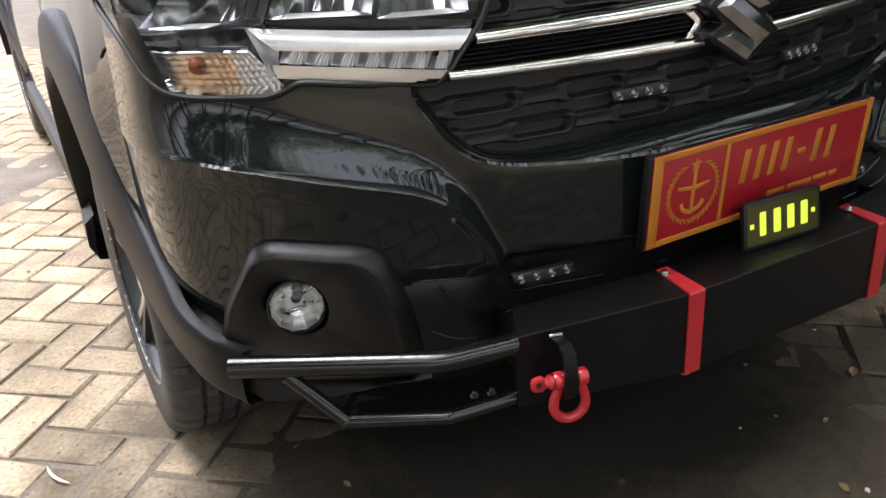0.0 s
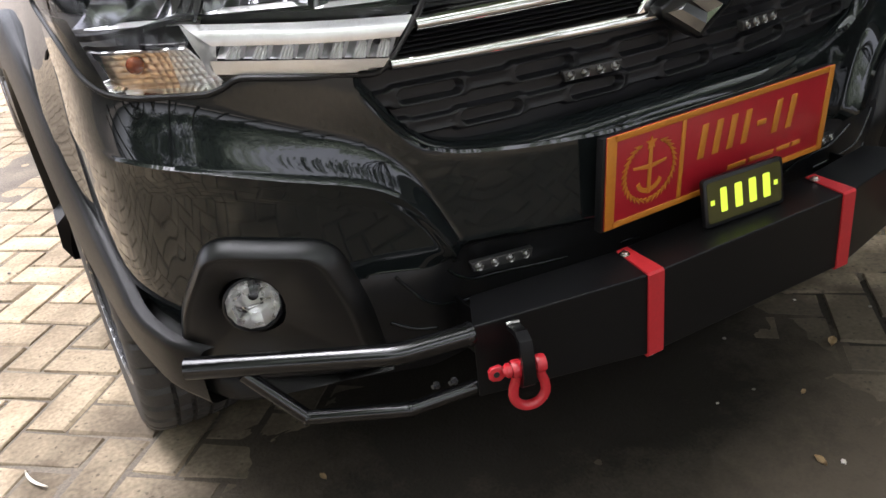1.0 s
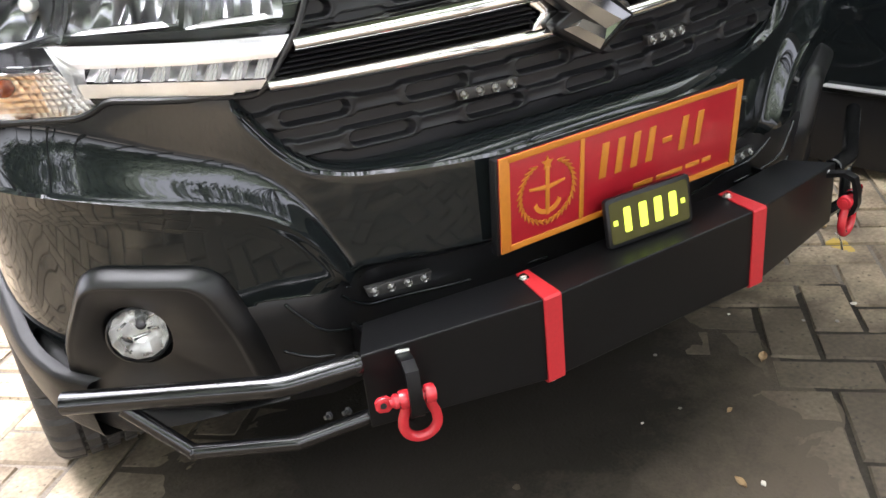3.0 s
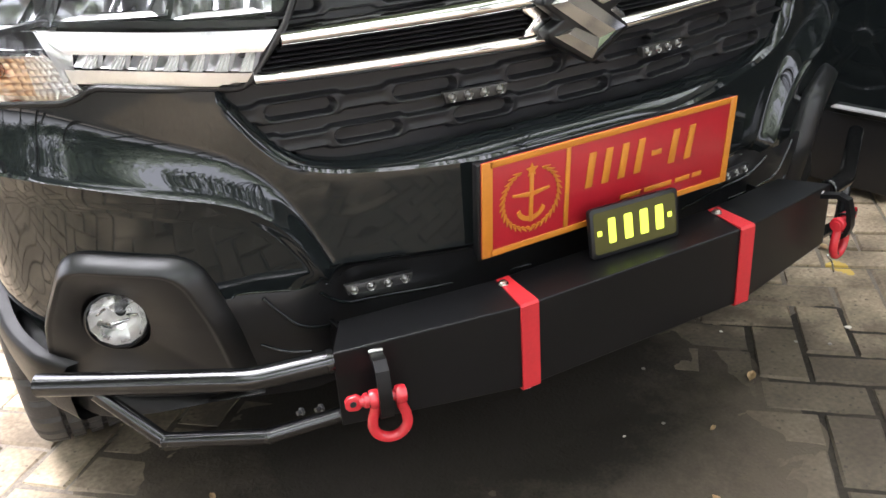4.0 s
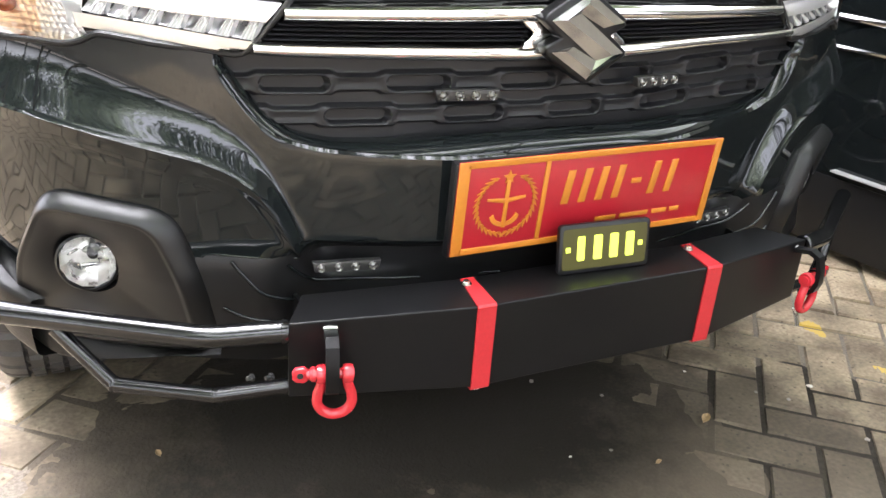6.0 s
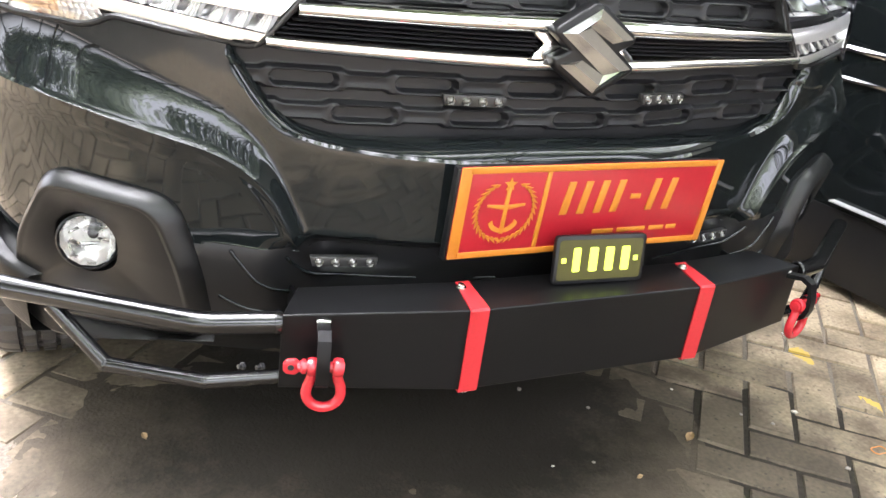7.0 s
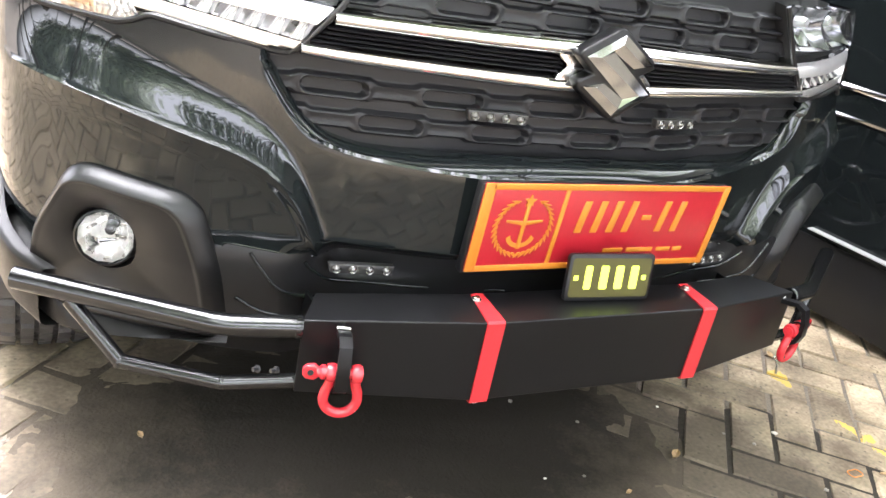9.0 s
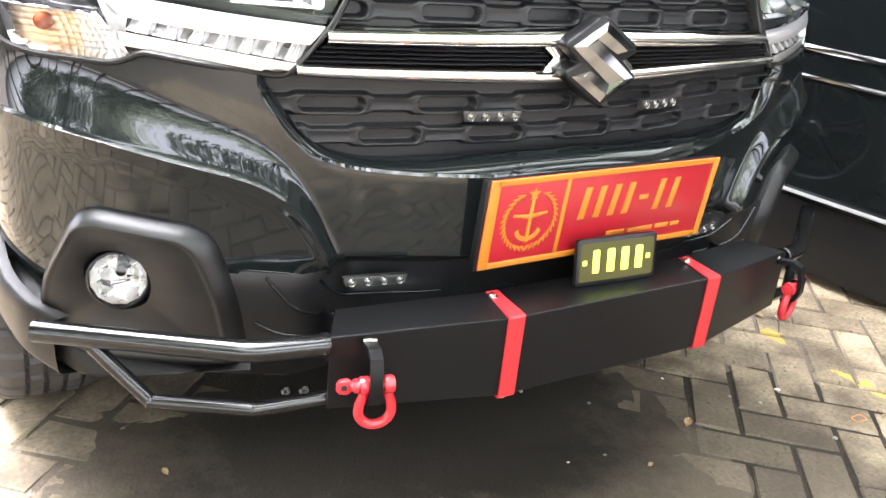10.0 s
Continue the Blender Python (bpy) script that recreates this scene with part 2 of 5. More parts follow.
    l.new(add, bp.inputs["Height"])
    l.new(bp.outputs[0], b.inputs["Normal"])
    return m


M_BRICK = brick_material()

# ---- mesh tools ----
def smooth(bm, angle=40.0):
    for f in bm.faces:
        f.smooth = True
    for e in bm.edges:
        if len(e.link_faces) == 2 and e.calc_face_angle(0) > radians(angle):
            e.smooth = False


def mesh_of(name, bm, material, angle=40.0):
    bmesh.ops.recalc_face_normals(bm, faces=bm.faces)
    smooth(bm, angle)
    me = bpy.data.meshes.new(name)
    bm.to_mesh(me)
    bm.free()
    me.materials.append(material)
    return me


def part(name, bm, material, parent, label="", angle=40.0):
    ob = new(name, mesh_of(name, bm, material, angle))
    ob.parent = parent
    if label:
        tagged(ob, label)
    return ob


def thing(name, label, category, group="", at=(0, 0, 0), rz=0.0):
    ob = new(name)
    ob.empty_display_size = 0.05
    ob.matrix_world = pose(*at, 0, 0, rz)
    return tagged(ob, label, category, group)


def grid(rows, close=False, thick=None):
    """A sheet through rows of points; thick: a vector by which a second sheet is set behind it."""
    bm = bmesh.new()
    def sheet(shift):
        return [[bm.verts.new(Vector(p) + shift) for p in r] for r in rows]
    a = sheet(Vector((0, 0, 0)))
    nr, nc = len(rows), len(rows[0])
    last = nc if close else nc - 1
    for i in range(nr - 1):
        for j in range(last):
            k = (j + 1) % nc
            bm.faces.new((a[i][j], a[i][k], a[i + 1][k], a[i + 1][j]))
    if thick is not None:
        c = sheet(Vector(thick))
        for i in range(nr - 1):
            for j in range(last):
                k = (j + 1) % nc
                bm.faces.new((c[i][j], c[i + 1][j], c[i + 1][k], c[i][k]))
        for j in range(last):
            k = (j + 1) % nc
            bm.faces.new((a[0][j], c[0][j], c[0][k], a[0][k]))
            bm.faces.new((a[-1][k], c[-1][k], c[-1][j], a[-1][j]))
        if not close:
            for i in range(nr - 1):
                bm.faces.new((a[i][0], a[i + 1][0], c[i + 1][0], c[i][0]))
                bm.faces.new((a[i + 1][-1], a[i][-1], c[i][-1], c[i + 1][-1]))
    return bm


def prism(poly, direction, bevel=0.0, seg=2):
    """A flat outline of 3D points pushed along a direction, its edges rounded."""
    bm = bmesh.new()
    f = bm.faces.new([bm.verts.new(p) for p in poly])
    r = bmesh.ops.extrude_face_region(bm, geom=[f])
    bmesh.ops.translate(bm, vec=Vector(direction), verts=[v for v in r["geom"] if isinstance(v, bmesh.types.BMVert)])
    bmesh.ops.recalc_face_normals(bm, faces=bm.faces)
    if bevel:
        bmesh.ops.bevel(bm, geom=bm.edges[:], offset=bevel, segments=seg, affect='EDGES', profile=0.5)
    return bm


def block(c, size, bevel=0.003, rot=None):
    bm = bmesh.new()
    bmesh.ops.create_cube(bm, size=1.0)
    bmesh.ops.scale(bm, vec=size, verts=bm.verts)
    if bevel:
        bmesh.ops.bevel(bm, geom=bm.edges[:], offset=bevel, segments=2, affect='EDGES', profile=0.5)
    if rot is not None:
        bmesh.ops.transform(bm, matrix=rot, verts=bm.verts)
    bmesh.ops.translate(bm, vec=c, verts=bm.verts)
    return bm


def join(*bms):
    """Several bmeshes as one."""
    out = bmesh.new()
    for bm in bms:
        me = bpy.data.meshes.new("joined")
        bm.to_mesh(me)
        out.from_mesh(me)
        bpy.data.meshes.remove(me)
        bm.free()
    return out


def lathe(profile, centre, axis, seg=32, closed=False):
    """Turn (radius, height) pairs round an axis through centre."""
    axis = Vector(axis).normalized()
    u = axis.orthogonal().normalized()
    v = axis.cross(u)
    rows = []
    for r, h in profile:
        rows.append([Vector(centre) + axis * h + (u * math.cos(a) + v * math.sin(a)) * max(r, 1e-4)
                     for a in (2 * math.pi * i / seg for i in range(seg))])
    if closed:
        rows.append(rows[0])
    bm = grid(rows, close=True)
    bmesh.ops.remove_doubles(bm, verts=bm.verts, dist=2e-4)
    return bm


def fillet(points, radius=0.03, steps=5):
    """Round the inner corners of a path."""
    pts = [Vector(p) for p in points]
    out = [pts[0]]
    for a, b, c in zip(pts, pts[1:], pts[2:]):
        d1, d2 = (a - b), (c - b)
        r = min(radius, d1.length * 0.45, d2.length * 0.45)
        p, q = b + d1.normalized() * r, b + d2.normalized() * r
        for i in range(steps + 1):
            t = i / steps
            out.append(p.lerp(b, t).lerp(b.lerp(q, t), t))
    out.append(pts[-1])
    return out


def tube(points, radius, seg=16, caps=True, radii=None):
    pts = [Vector(p) for p in points]
    rows, up = [], Vector((0, 0, 1))
    for i, p in enumerate(pts):
        d = (pts[min(i + 1, len(pts) - 1)] - pts[max(i - 1, 0)]).normalized()
        u = up - d * up.dot(d)
        if u.length < 0.05:
            u = d.orthogonal()
        u.normalize()
        up = u
        v = d.cross(u)
        r = radii[i] if radii else radius
        rows.append([p + (u * math.cos(a) + v * math.sin(a)) * r for a in (2 * math.pi * k / seg for k in range(seg))])
    bm = grid(rows, close=True)
    if caps:
        bm.verts.ensure_lookup_table()
        for k in (0, len(rows) - 1):
            bm.faces.new([bm.verts[k * seg + j] for j in range(seg)])
    return bm


def ramp01(x, a, b):
    t = min(1.0, max(0.0, (x - a) / (b - a)))
    return t * t * (3 - 2 * t)


def interp(x, xs, ys):
    return float(np.interp(x, xs, ys))


# ---- ground: soil, herringbone brick ----
tagged(new("ground", mesh_of("ground", grid([[(x, y, -0.007) for x in (-70, -8, -3, 0, 3, 8, 70)] for y in (-70, -8, -3, 0, 3, 8, 70)]), M_SOIL)),
                "sandy brown soil under and around the brick paving", "ground", kind="structure")

# ---- shape of the car's nose ----
PLAN_X = (0, .10, .20, .30, .38, .44, .50, .55, .60, .65, .70, .75, .79, .822, .842, .852, .856)
PLAN_Y = (.040, .041, .048, .064, .082, .097, .112, .129, .151, .177, .206, .239, .279, .328, .388, .458, .55)


def soft_table(xs, ys, step=.002, rounds=200):
    """A polyline as a dense table with its corners eased."""
    tx = np.arange(0, .90, step)
    ty = np.interp(tx, xs, ys)
    for _ in range(rounds):
        ty[1:-1] = (ty[:-2] + 2 * ty[1:-1] + ty[2:]) / 4
    return tx, ty


RIDGE = soft_table((.395, .425, .442, .462, .505, .55, .65, .75, .86), (.430, .495, .540, .585, .632, .654, .676, .700, .715))
WIDE = soft_table((.45, .55, .75), (.050, .060, .092), .002, 500)


def ridge_z(x):
    return interp(abs(x), *RIDGE)


def nose_offset(x, z):
    """How far the skin lies behind the plan line at that height."""
    ax = abs(x)
    zr = ridge_z(x)
    if z > zr:
        wide = interp(ax, *WIDE)
        outer = 0.033 * ramp01(z - zr, -.4 * wide, wide) - .0035 + 0.045 * (z - zr) + 1.1 * max(0, z - .80) ** 2
    else:
        outer = 0.005 * ramp01(zr - z, 0, 0.030) + 0.075 * (zr - z) + 0.10 * max(0, 0.47 - z)
    low = 0.05 * ramp01(0.53 - z, 0, 0.035) * (1 - ramp01(ax, .37, .49))
    roll = 0.009 * ramp01(z - skin_top(x), -.010, .003) ** 2 if ax < .53 and z < .80 else 0.0
    side = 1 - .85 * ramp01(ax, .79, .85) * ramp01(z, .42, .52)
    return outer * ramp01(ax, .12, .50) * side + low + roll


def fine_plan(n=60):
    xs = np.array(PLAN_X)
    ys = np.array(PLAN_Y)
    d = np.concatenate([[0], np.cumsum(np.hypot(np.diff(xs), np.diff(ys)))])
    t = np.linspace(0, d[-1], n)
    def spline(v):
        h, k = np.diff(d), len(d)
        a, b = np.eye(k), np.zeros(k)
        for i in range(1, k - 1):
            a[i, i - 1:i + 2] = h[i - 1], 2 * (h[i - 1] + h[i]), h[i]
            b[i] = 6 * ((v[i + 1] - v[i]) / h[i] - (v[i] - v[i - 1]) / h[i - 1])
        m = np.linalg.solve(a, b)
        j = np.clip(np.searchsorted(d, t, side="right") - 1, 0, k - 2)
        p, q = d[j + 1] - t, t - d[j]
        return (m[j] * p ** 3 + m[j + 1] * q ** 3) / (6 * h[j]) + (v[j] / h[j] - m[j] * h[j] / 6) * p + (v[j + 1] / h[j] - m[j + 1] * h[j] / 6) * q
    fx, fy = spline(xs), spline(ys)
    for _ in range(60):
        fx[1:-1] = (fx[:-2] + 2 * fx[1:-1] + fx[2:]) / 4
        fy[1:-1] = (fy[:-2] + 2 * fy[1:-1] + fy[2:]) / 4
    return fx, fy


FX, FY = fine_plan(190)
NX = np.gradient(FY)
NY = -np.gradient(FX)
NL = np.hypot(NX, NY)
NX, NY = NX / NL, NY / NL          # outward, for the half with x > 0


def off_side(x):
    """The far half of the nose stands a little wider."""
    return x * (1 + .035 * ramp01(x, 0, .3)) if x > 0 else x


def nose(x, z, out=0.0):
    """A point of the nose's skin at plan position x, lifted outwards."""
    ax = abs(x)
    y = float(np.interp(ax, FX, FY))
    nx, ny = float(np.interp(ax, FX, NX)), float(np.interp(ax, FX, NY))
    o = out - nose_offset(x, z)
    return (off_side(math.copysign(ax + nx * o, x)), y + ny * o, z)


def nose_patch(low, high, n=24, rows=6, out=0.0, shape=None, thick=0.012):
    """A sheet on the nose between a lower and an upper line of (x, z); shape(v): extra lift by height."""
    def along(line, m):
        a = np.array(line, float)
        d = np.concatenate([[0], np.cumsum(np.hypot(*np.diff(a, axis=0).T))])
        t = np.linspace(0, d[-1], m)
        return np.stack([np.interp(t, d, a[:, 0]), np.interp(t, d, a[:, 1])], 1)
    lo, hi = along(low, n), along(high, n)
    pts = []
    for i in range(rows + 1):
        v = i / rows
        lift = out + (shape(v) if shape else 0.0)
        pts.append([nose(*(lo[j] * (1 - v) + hi[j] * v), lift) for j in range(n)])
    return grid(pts, thick=(0, thick, 0) if thick else None)


# ---- the black car ----
car = thing("car", "glossy black compact SUV parked on brick paving", "car")

LIP = ((0, .662), (.20, .661), (.32, .662), (.40, .667), (.455, .682), (.490, .710), (.517, .748), (.548, .797))
LIP_SOFT = soft_table([p[0] for p in LIP], [p[1] for p in LIP], .002, 90)


def skin_top(x):
    ax = abs(x)
    if ax < .540:
        if x > 0:
            ax -= .010 * ramp01(ax, .36, .45) * (1 - ramp01(ax, .515, .54))
        return interp(ax, *LIP_SOFT) + (.011 * ramp01(x, .12, .32) * (1 - ramp01(x, .44, .52)) if x > 0 else 0.0)
    return interp(ax, (.540, .60, .66, .685, .705, .722, .79, .822, .84), (.794, .801, .8075, .809, .798, .793, .792, .80, .90))


def skin_low(x):
    return interp(abs(x), (0, .25, .40, .50, .56, .60, .79, .83, .856), (.492, .492, .497, .508, .512, .44, .44, .40, .40))


def front_skin():
    xs = [s * x for s in (-1, 1) for x in FX]
    xs = sorted(set(round(x, 5) for x in xs))
    cols = []
    for x in xs:
        lo, hi = skin_low(x), skin_top(x)
        zr = ridge_z(x)
        zr = min(max(zr, lo + .012), hi - .02)
        zs = list(np.linspace(lo, zr, 19)) + list(np.linspace(zr, hi, 27))[1:]
        cols.append([nose(x, z) for z in zs])
    bm = grid(cols)
    gone = []
    for f in bm.faces:
        m = f.calc_center_median()
        if .575 < abs(m.x) < .79 and m.z < interp(abs(m.x), (.575, .615, .735, .79), (.44, .57, .58, .44)):
            gone.append(f)
    bmesh.ops.delete(bm, geom=gone, context='FACES')
    return bm


part("front_bumper", front_skin(), M_PAINT, car, "glossy black painted bumper skin", angle=30)
# turned-in lip round the grille opening
def lip_row(back, inward):
    row = []
    for x in np.concatenate([-.540 + .04 * np.linspace(0, 1, 20) ** 1.5, np.linspace(-.49, .49, 120), .540 - .04 * np.linspace(1, 0, 20) ** 1.5]):
        x = float(x)
        z = skin_top(x)
        way = Vector((-x * abs(x) * 3.2, 0, .80 - z + .02)).normalized()
        row.append(Vector(nose(x, z, .0012)) + Vector((0, back, 0)) + way * inward)
    return row


part("grille_lip", grid([lip_row(b0, i0) for b0, i0 in ((-.001, -.001), (.0, .0025), (.006, .012), (.014, .017), (.05, .019))]), M_PAINT, car, "glossy rounded lip round the grille", angle=60)

# lower valance of black plastic behind the bar
part("lower_valance", grid([[nose(x, z, o - .03 * ramp01(z, .36, .30)) for x in np.linspace(-.62, .62, 90)]
     for z, o in ((.30, .004), (.33, .004), (.36, .004), (.40, .004), (.44, .004), (.462, .004), (.474, .004), (.50, .003), (.512, -.003), (.535, -.014))]), M_PLASTIC, car, "satin black plastic valance")
for s in (-1, 1):
    # shelf under the painted skin, with its edge
    part("bumper_edge", tube([nose(s * x, skin_low(x) + .001, -.002) for x in np.linspace(.02, .575, 40)], .0026, 8), M_PAINT, car)
    # pressed ridges of the valance
    for line in ([(.524, .503), (.516, .490), (.488, .453), (.469, .440), (.433, .427), (.38, .420)], [(.54, .422), (.519, .409), (.498, .400), (.47, .395)], [(.446, .493), (.434, .478), (.41, .459), (.35, .449), (.278, .448), (.10, .446)]):
        part("valance_ridge", tube(fillet([nose(s * x, z, .0045) for x, z in line], .03, 4), .0030, 10), M_PAINT, car)

# ---- grille ----
def grille_y(x, z):
    return .094 + .215 * x * x + .10 * max(0, z - .80) + .02 * (z - .75)


GZ0, GZ1 = .655, .965


def grille_edge(z):
    return interp(z, (.655, .69, .72, .76, .797, .862, .93, .97), (.47, .505, .525, .545, .520, .450, .41, .395))


RIBS = ((.705, 0.0), (.752, .5), (.884, .5), (.921, 0.0))


def grille_panel():
    """Proud ribs over a recessed back; each rib is a chain of rimmed oblong slots and narrower links."""
    rows, pitch = [], .177
    for z in np.linspace(GZ0, GZ1, 210):
        row = []
        e = grille_edge(z)
        for x in np.linspace(-e, e, 400):
            zz = z - (.009 * ramp01(x, .10, .35) * (1 - ramp01(z, .79, .84)))
            zc, shift = min(RIBS, key=lambda r: abs(zz - r[0]))
            sh = (x + .154 + shift * pitch + 10.5 * pitch) % pitch - pitch / 2
            dz = zz - zc
            near = 1 - ramp01(abs(sh), .050, .062)
            half = .0115 + .0050 * near
            rib = 1 - ramp01(abs(dz), half - .0030, half + .0020)
            d = math.hypot(max(0.0, abs(sh) - .0365), dz)
            slot = 1 - ramp01(d, .0082, .0112)
            rim = math.exp(-((d - .0135) / .0020) ** 2)
            y = grille_y(x, z) + .030 - .012 * rib + .015 * slot * rib - .0016 * rim * rib + .0030 * math.exp(-(dz / .010) ** 2) * (1 - near) * rib
            row.append((off_side(x), y, z))
        rows.append(row)
    return grid(rows)


part("grille_mesh", grille_panel(), M_GRILLE, car, "dark grey plastic grille with rows of oblong slots", angle=55)
part("grille_backing", grid([[(x, grille_y(x, z) + .09, z) for x in np.linspace(-.56, .56, 24)] for z in (.50, .66, .80, .97)]), M_DARK, car)


def bar_patch(x0, x1, zlo, zhi, bulge, n=60, rows=8):
    """A rounded bar across the grille between two heights."""
    pts = []
    for i in range(rows + 1):
        v = i / rows
        row = []
        for x in np.linspace(x0, x1, n):
            a, b = zlo(x), zhi(x)
            z = a + (b - a) * v
            row.append((off_side(x), grille_y(x, z) - bulge * math.sin(math.pi * min(1, max(0, v))) ** .5 + .012, z))
        pts.append(row)
    return grid(pts, thick=(0, .02, 0))


for s in (-1, 1):
    def up_lo(x):
        return interp(abs(x), (.05, .20, .43, .50), (.838, .836, .836, .836))
    def up_hi(x):
        return interp(abs(x), (.05, .20, .43, .50), (.869, .866, .862, .862))
    def dn_lo(x):
        return interp(abs(x), (.05, .09, .43, .50), (.784, .782, .790, .793)) + .007 * ramp01(x, .05, .30)
    def dn_hi(x):
        return interp(abs(x), (.05, .09, .43, .50), (.811, .809, .812, .815)) + .005 * ramp01(x, .05, .30)
    part("chrome_bar", bar_patch(s * .045, s * .437, up_lo, up_hi, .022), M_CHROME, car, "bright chrome bar")
    part("chrome_bar", bar_patch(s * .045, s * .478, dn_lo, dn_hi, .018), M_CHROME, car, "bright chrome bar")
    for k in range(4):
        zc = .815 + .0062 * k
        part("grille_fin", bar_patch(s * (.080 + .006 * abs(k - 1.5)), s * (.466 - .008 * k), lambda x, z=zc: z - .0021, lambda x, z=zc: z + .0021, .012, 30, 4), M_GRILLE, car)
    # chevron that ties the two bars beside the badge
    part("chrome_chevron", prism([(s * x, grille_y(x, z) - .002, z) for x, z in ((.040, .796), (.096, .797), (.090, .812), (.073, .8245), (.090, .837), (.100, .850), (.040, .852))],
         (0, .012, 0), .003), M_CHROME, car, "chrome web between the bars")

# LED strips: two in the grille, two under the painted skin
def led_strip(name, a, b, h, dots, parent):
    a, b = Vector(a), Vector(b)
    ax = (b - a).normalized()
    fwd = Vector((0, 0, 1)).cross(ax).normalized()
    if fwd.y > 0:
        fwd = -fwd
    c = (a + b) / 2
    rot = Matrix((ax, -fwd, Vector((0, 0, 1)))).transposed().to_4x4()
    w = (b - a).length / 2
    up, out = Vector((0, 0, 1)), fwd * .006
    base = part(name, prism([c - out + ax * u + up * v for u, v in ((-w, h * .55), (w, h * .55), (w - .003, -h * .55), (-w + .004, -h * .55))], fwd * .012, .0015), M_BEZEL, parent, "slim strip of small LED lamps in a grey bezel")
    for i in range(dots):
        p = a.lerp(b, (i + .5) / dots) + fwd * .0065
        part("led", lathe([(h * .50, -.001), (h * .50, .0010), (h * .42, .0026), (h * .32, .0008), (h * .15, .0030), (.0002, .0036)], p, fwd, 16), M_LEDDOT, base, "small clear LED lens")


for s in (-1, 1):
    led_strip("led_strip", (s * .222, .115, .740 + s * .004), (s * .124, .099, .741 + s * .004), .0150, 4, car)
    led_strip("led_strip", (s * .405, .116, .485), (s * .302, .101, .484), .0142, 4, car)

# ---- badge ----
def badge():
    """Two interlocking chrome shapes on a black base."""
    y0, z0 = .070, .8240
    half = [(-.0665, .0245), (-.005, .0625), (.0615, .0205), (.0245, .0130), (-.0185, .0350)]
    stroke = half + [(-x, -z) for x, z in half]
    half = [(-.0770, .0240), (-.0720, .0325), (-.0135, .0695), (-.003, .0700), (.066, .0268), (.070, .0140), (.044, .0010)]
    base = half + [(-x, -z) for x, z in half]
    back_ob = part("badge", prism([(x, y0, z0 + z) for x, z in base], (0, .028, 0), .004, 3), M_PLASTIC, car, "angular badge of a bright chrome shape on a black base")
    half = [(.040, .0190), (-.010, .0490), (-.0440, .0265)]
    crest = half + [(-x, -z) for x, z in reversed(half)]
    bm = bmesh.new()
    foot = [bm.verts.new((x, y0 + .001, z0 + z)) for x, z in stroke]
    o = [bm.verts.new((x, y0 - .004, z0 + z)) for x, z in stroke]
    r = [bm.verts.new((x, y0 - .0098, z0 + z)) for x, z in crest]
    for i in range(10):
        bm.faces.new((foot[i], foot[(i + 1) % 10], o[(i + 1) % 10], o[i]))
    for k in (0, 5):
        a, b, c, d, e, g = [o[(k + i) % 10] for i in range(6)]
        p, q, m, w = (r[0], r[1], r[2], r[3]) if k == 0 else (r[5], r[4], r[3], r[2])
        for f in ((a, b, q, m), (b, c, p, q), (c, d, p), (d, e, q, p), (e, m, q), (e, g, w, m)):
            bm.faces.new(f)
    bmesh.ops.recalc_face_normals(bm, faces=bm.faces)
    part("badge_stroke", bm, M_CHROME, back_ob, "bright chrome stroke with bevelled faces", angle=15)


badge()

# ---- headlights ----
def lamp_sheet(low, high, n, rows, lift, thick=.003):
    """A sheet in the lamp between two lines; lift(u, v) sets its depth."""
    def along(line, m):
        a = np.array(line, float)
        d = np.concatenate([[0], np.cumsum(np.hypot(*np.diff(a, axis=0).T))])
        t = np.linspace(0, d[-1], m)
        return np.stack([np.interp(t, d, a[:, 0]), np.interp(t, d, a[:, 1])], 1)
    lo, hi = along(low, n), along(high, n)
    pts = [[nose(*(lo[j] * (1 - i / rows) + hi[j] * i / rows), lift(j / (n - 1), i / rows)) for j in range(n)] for i in range(rows + 1)]
    return grid(pts, thick=(0, thick, 0) if thick else None)


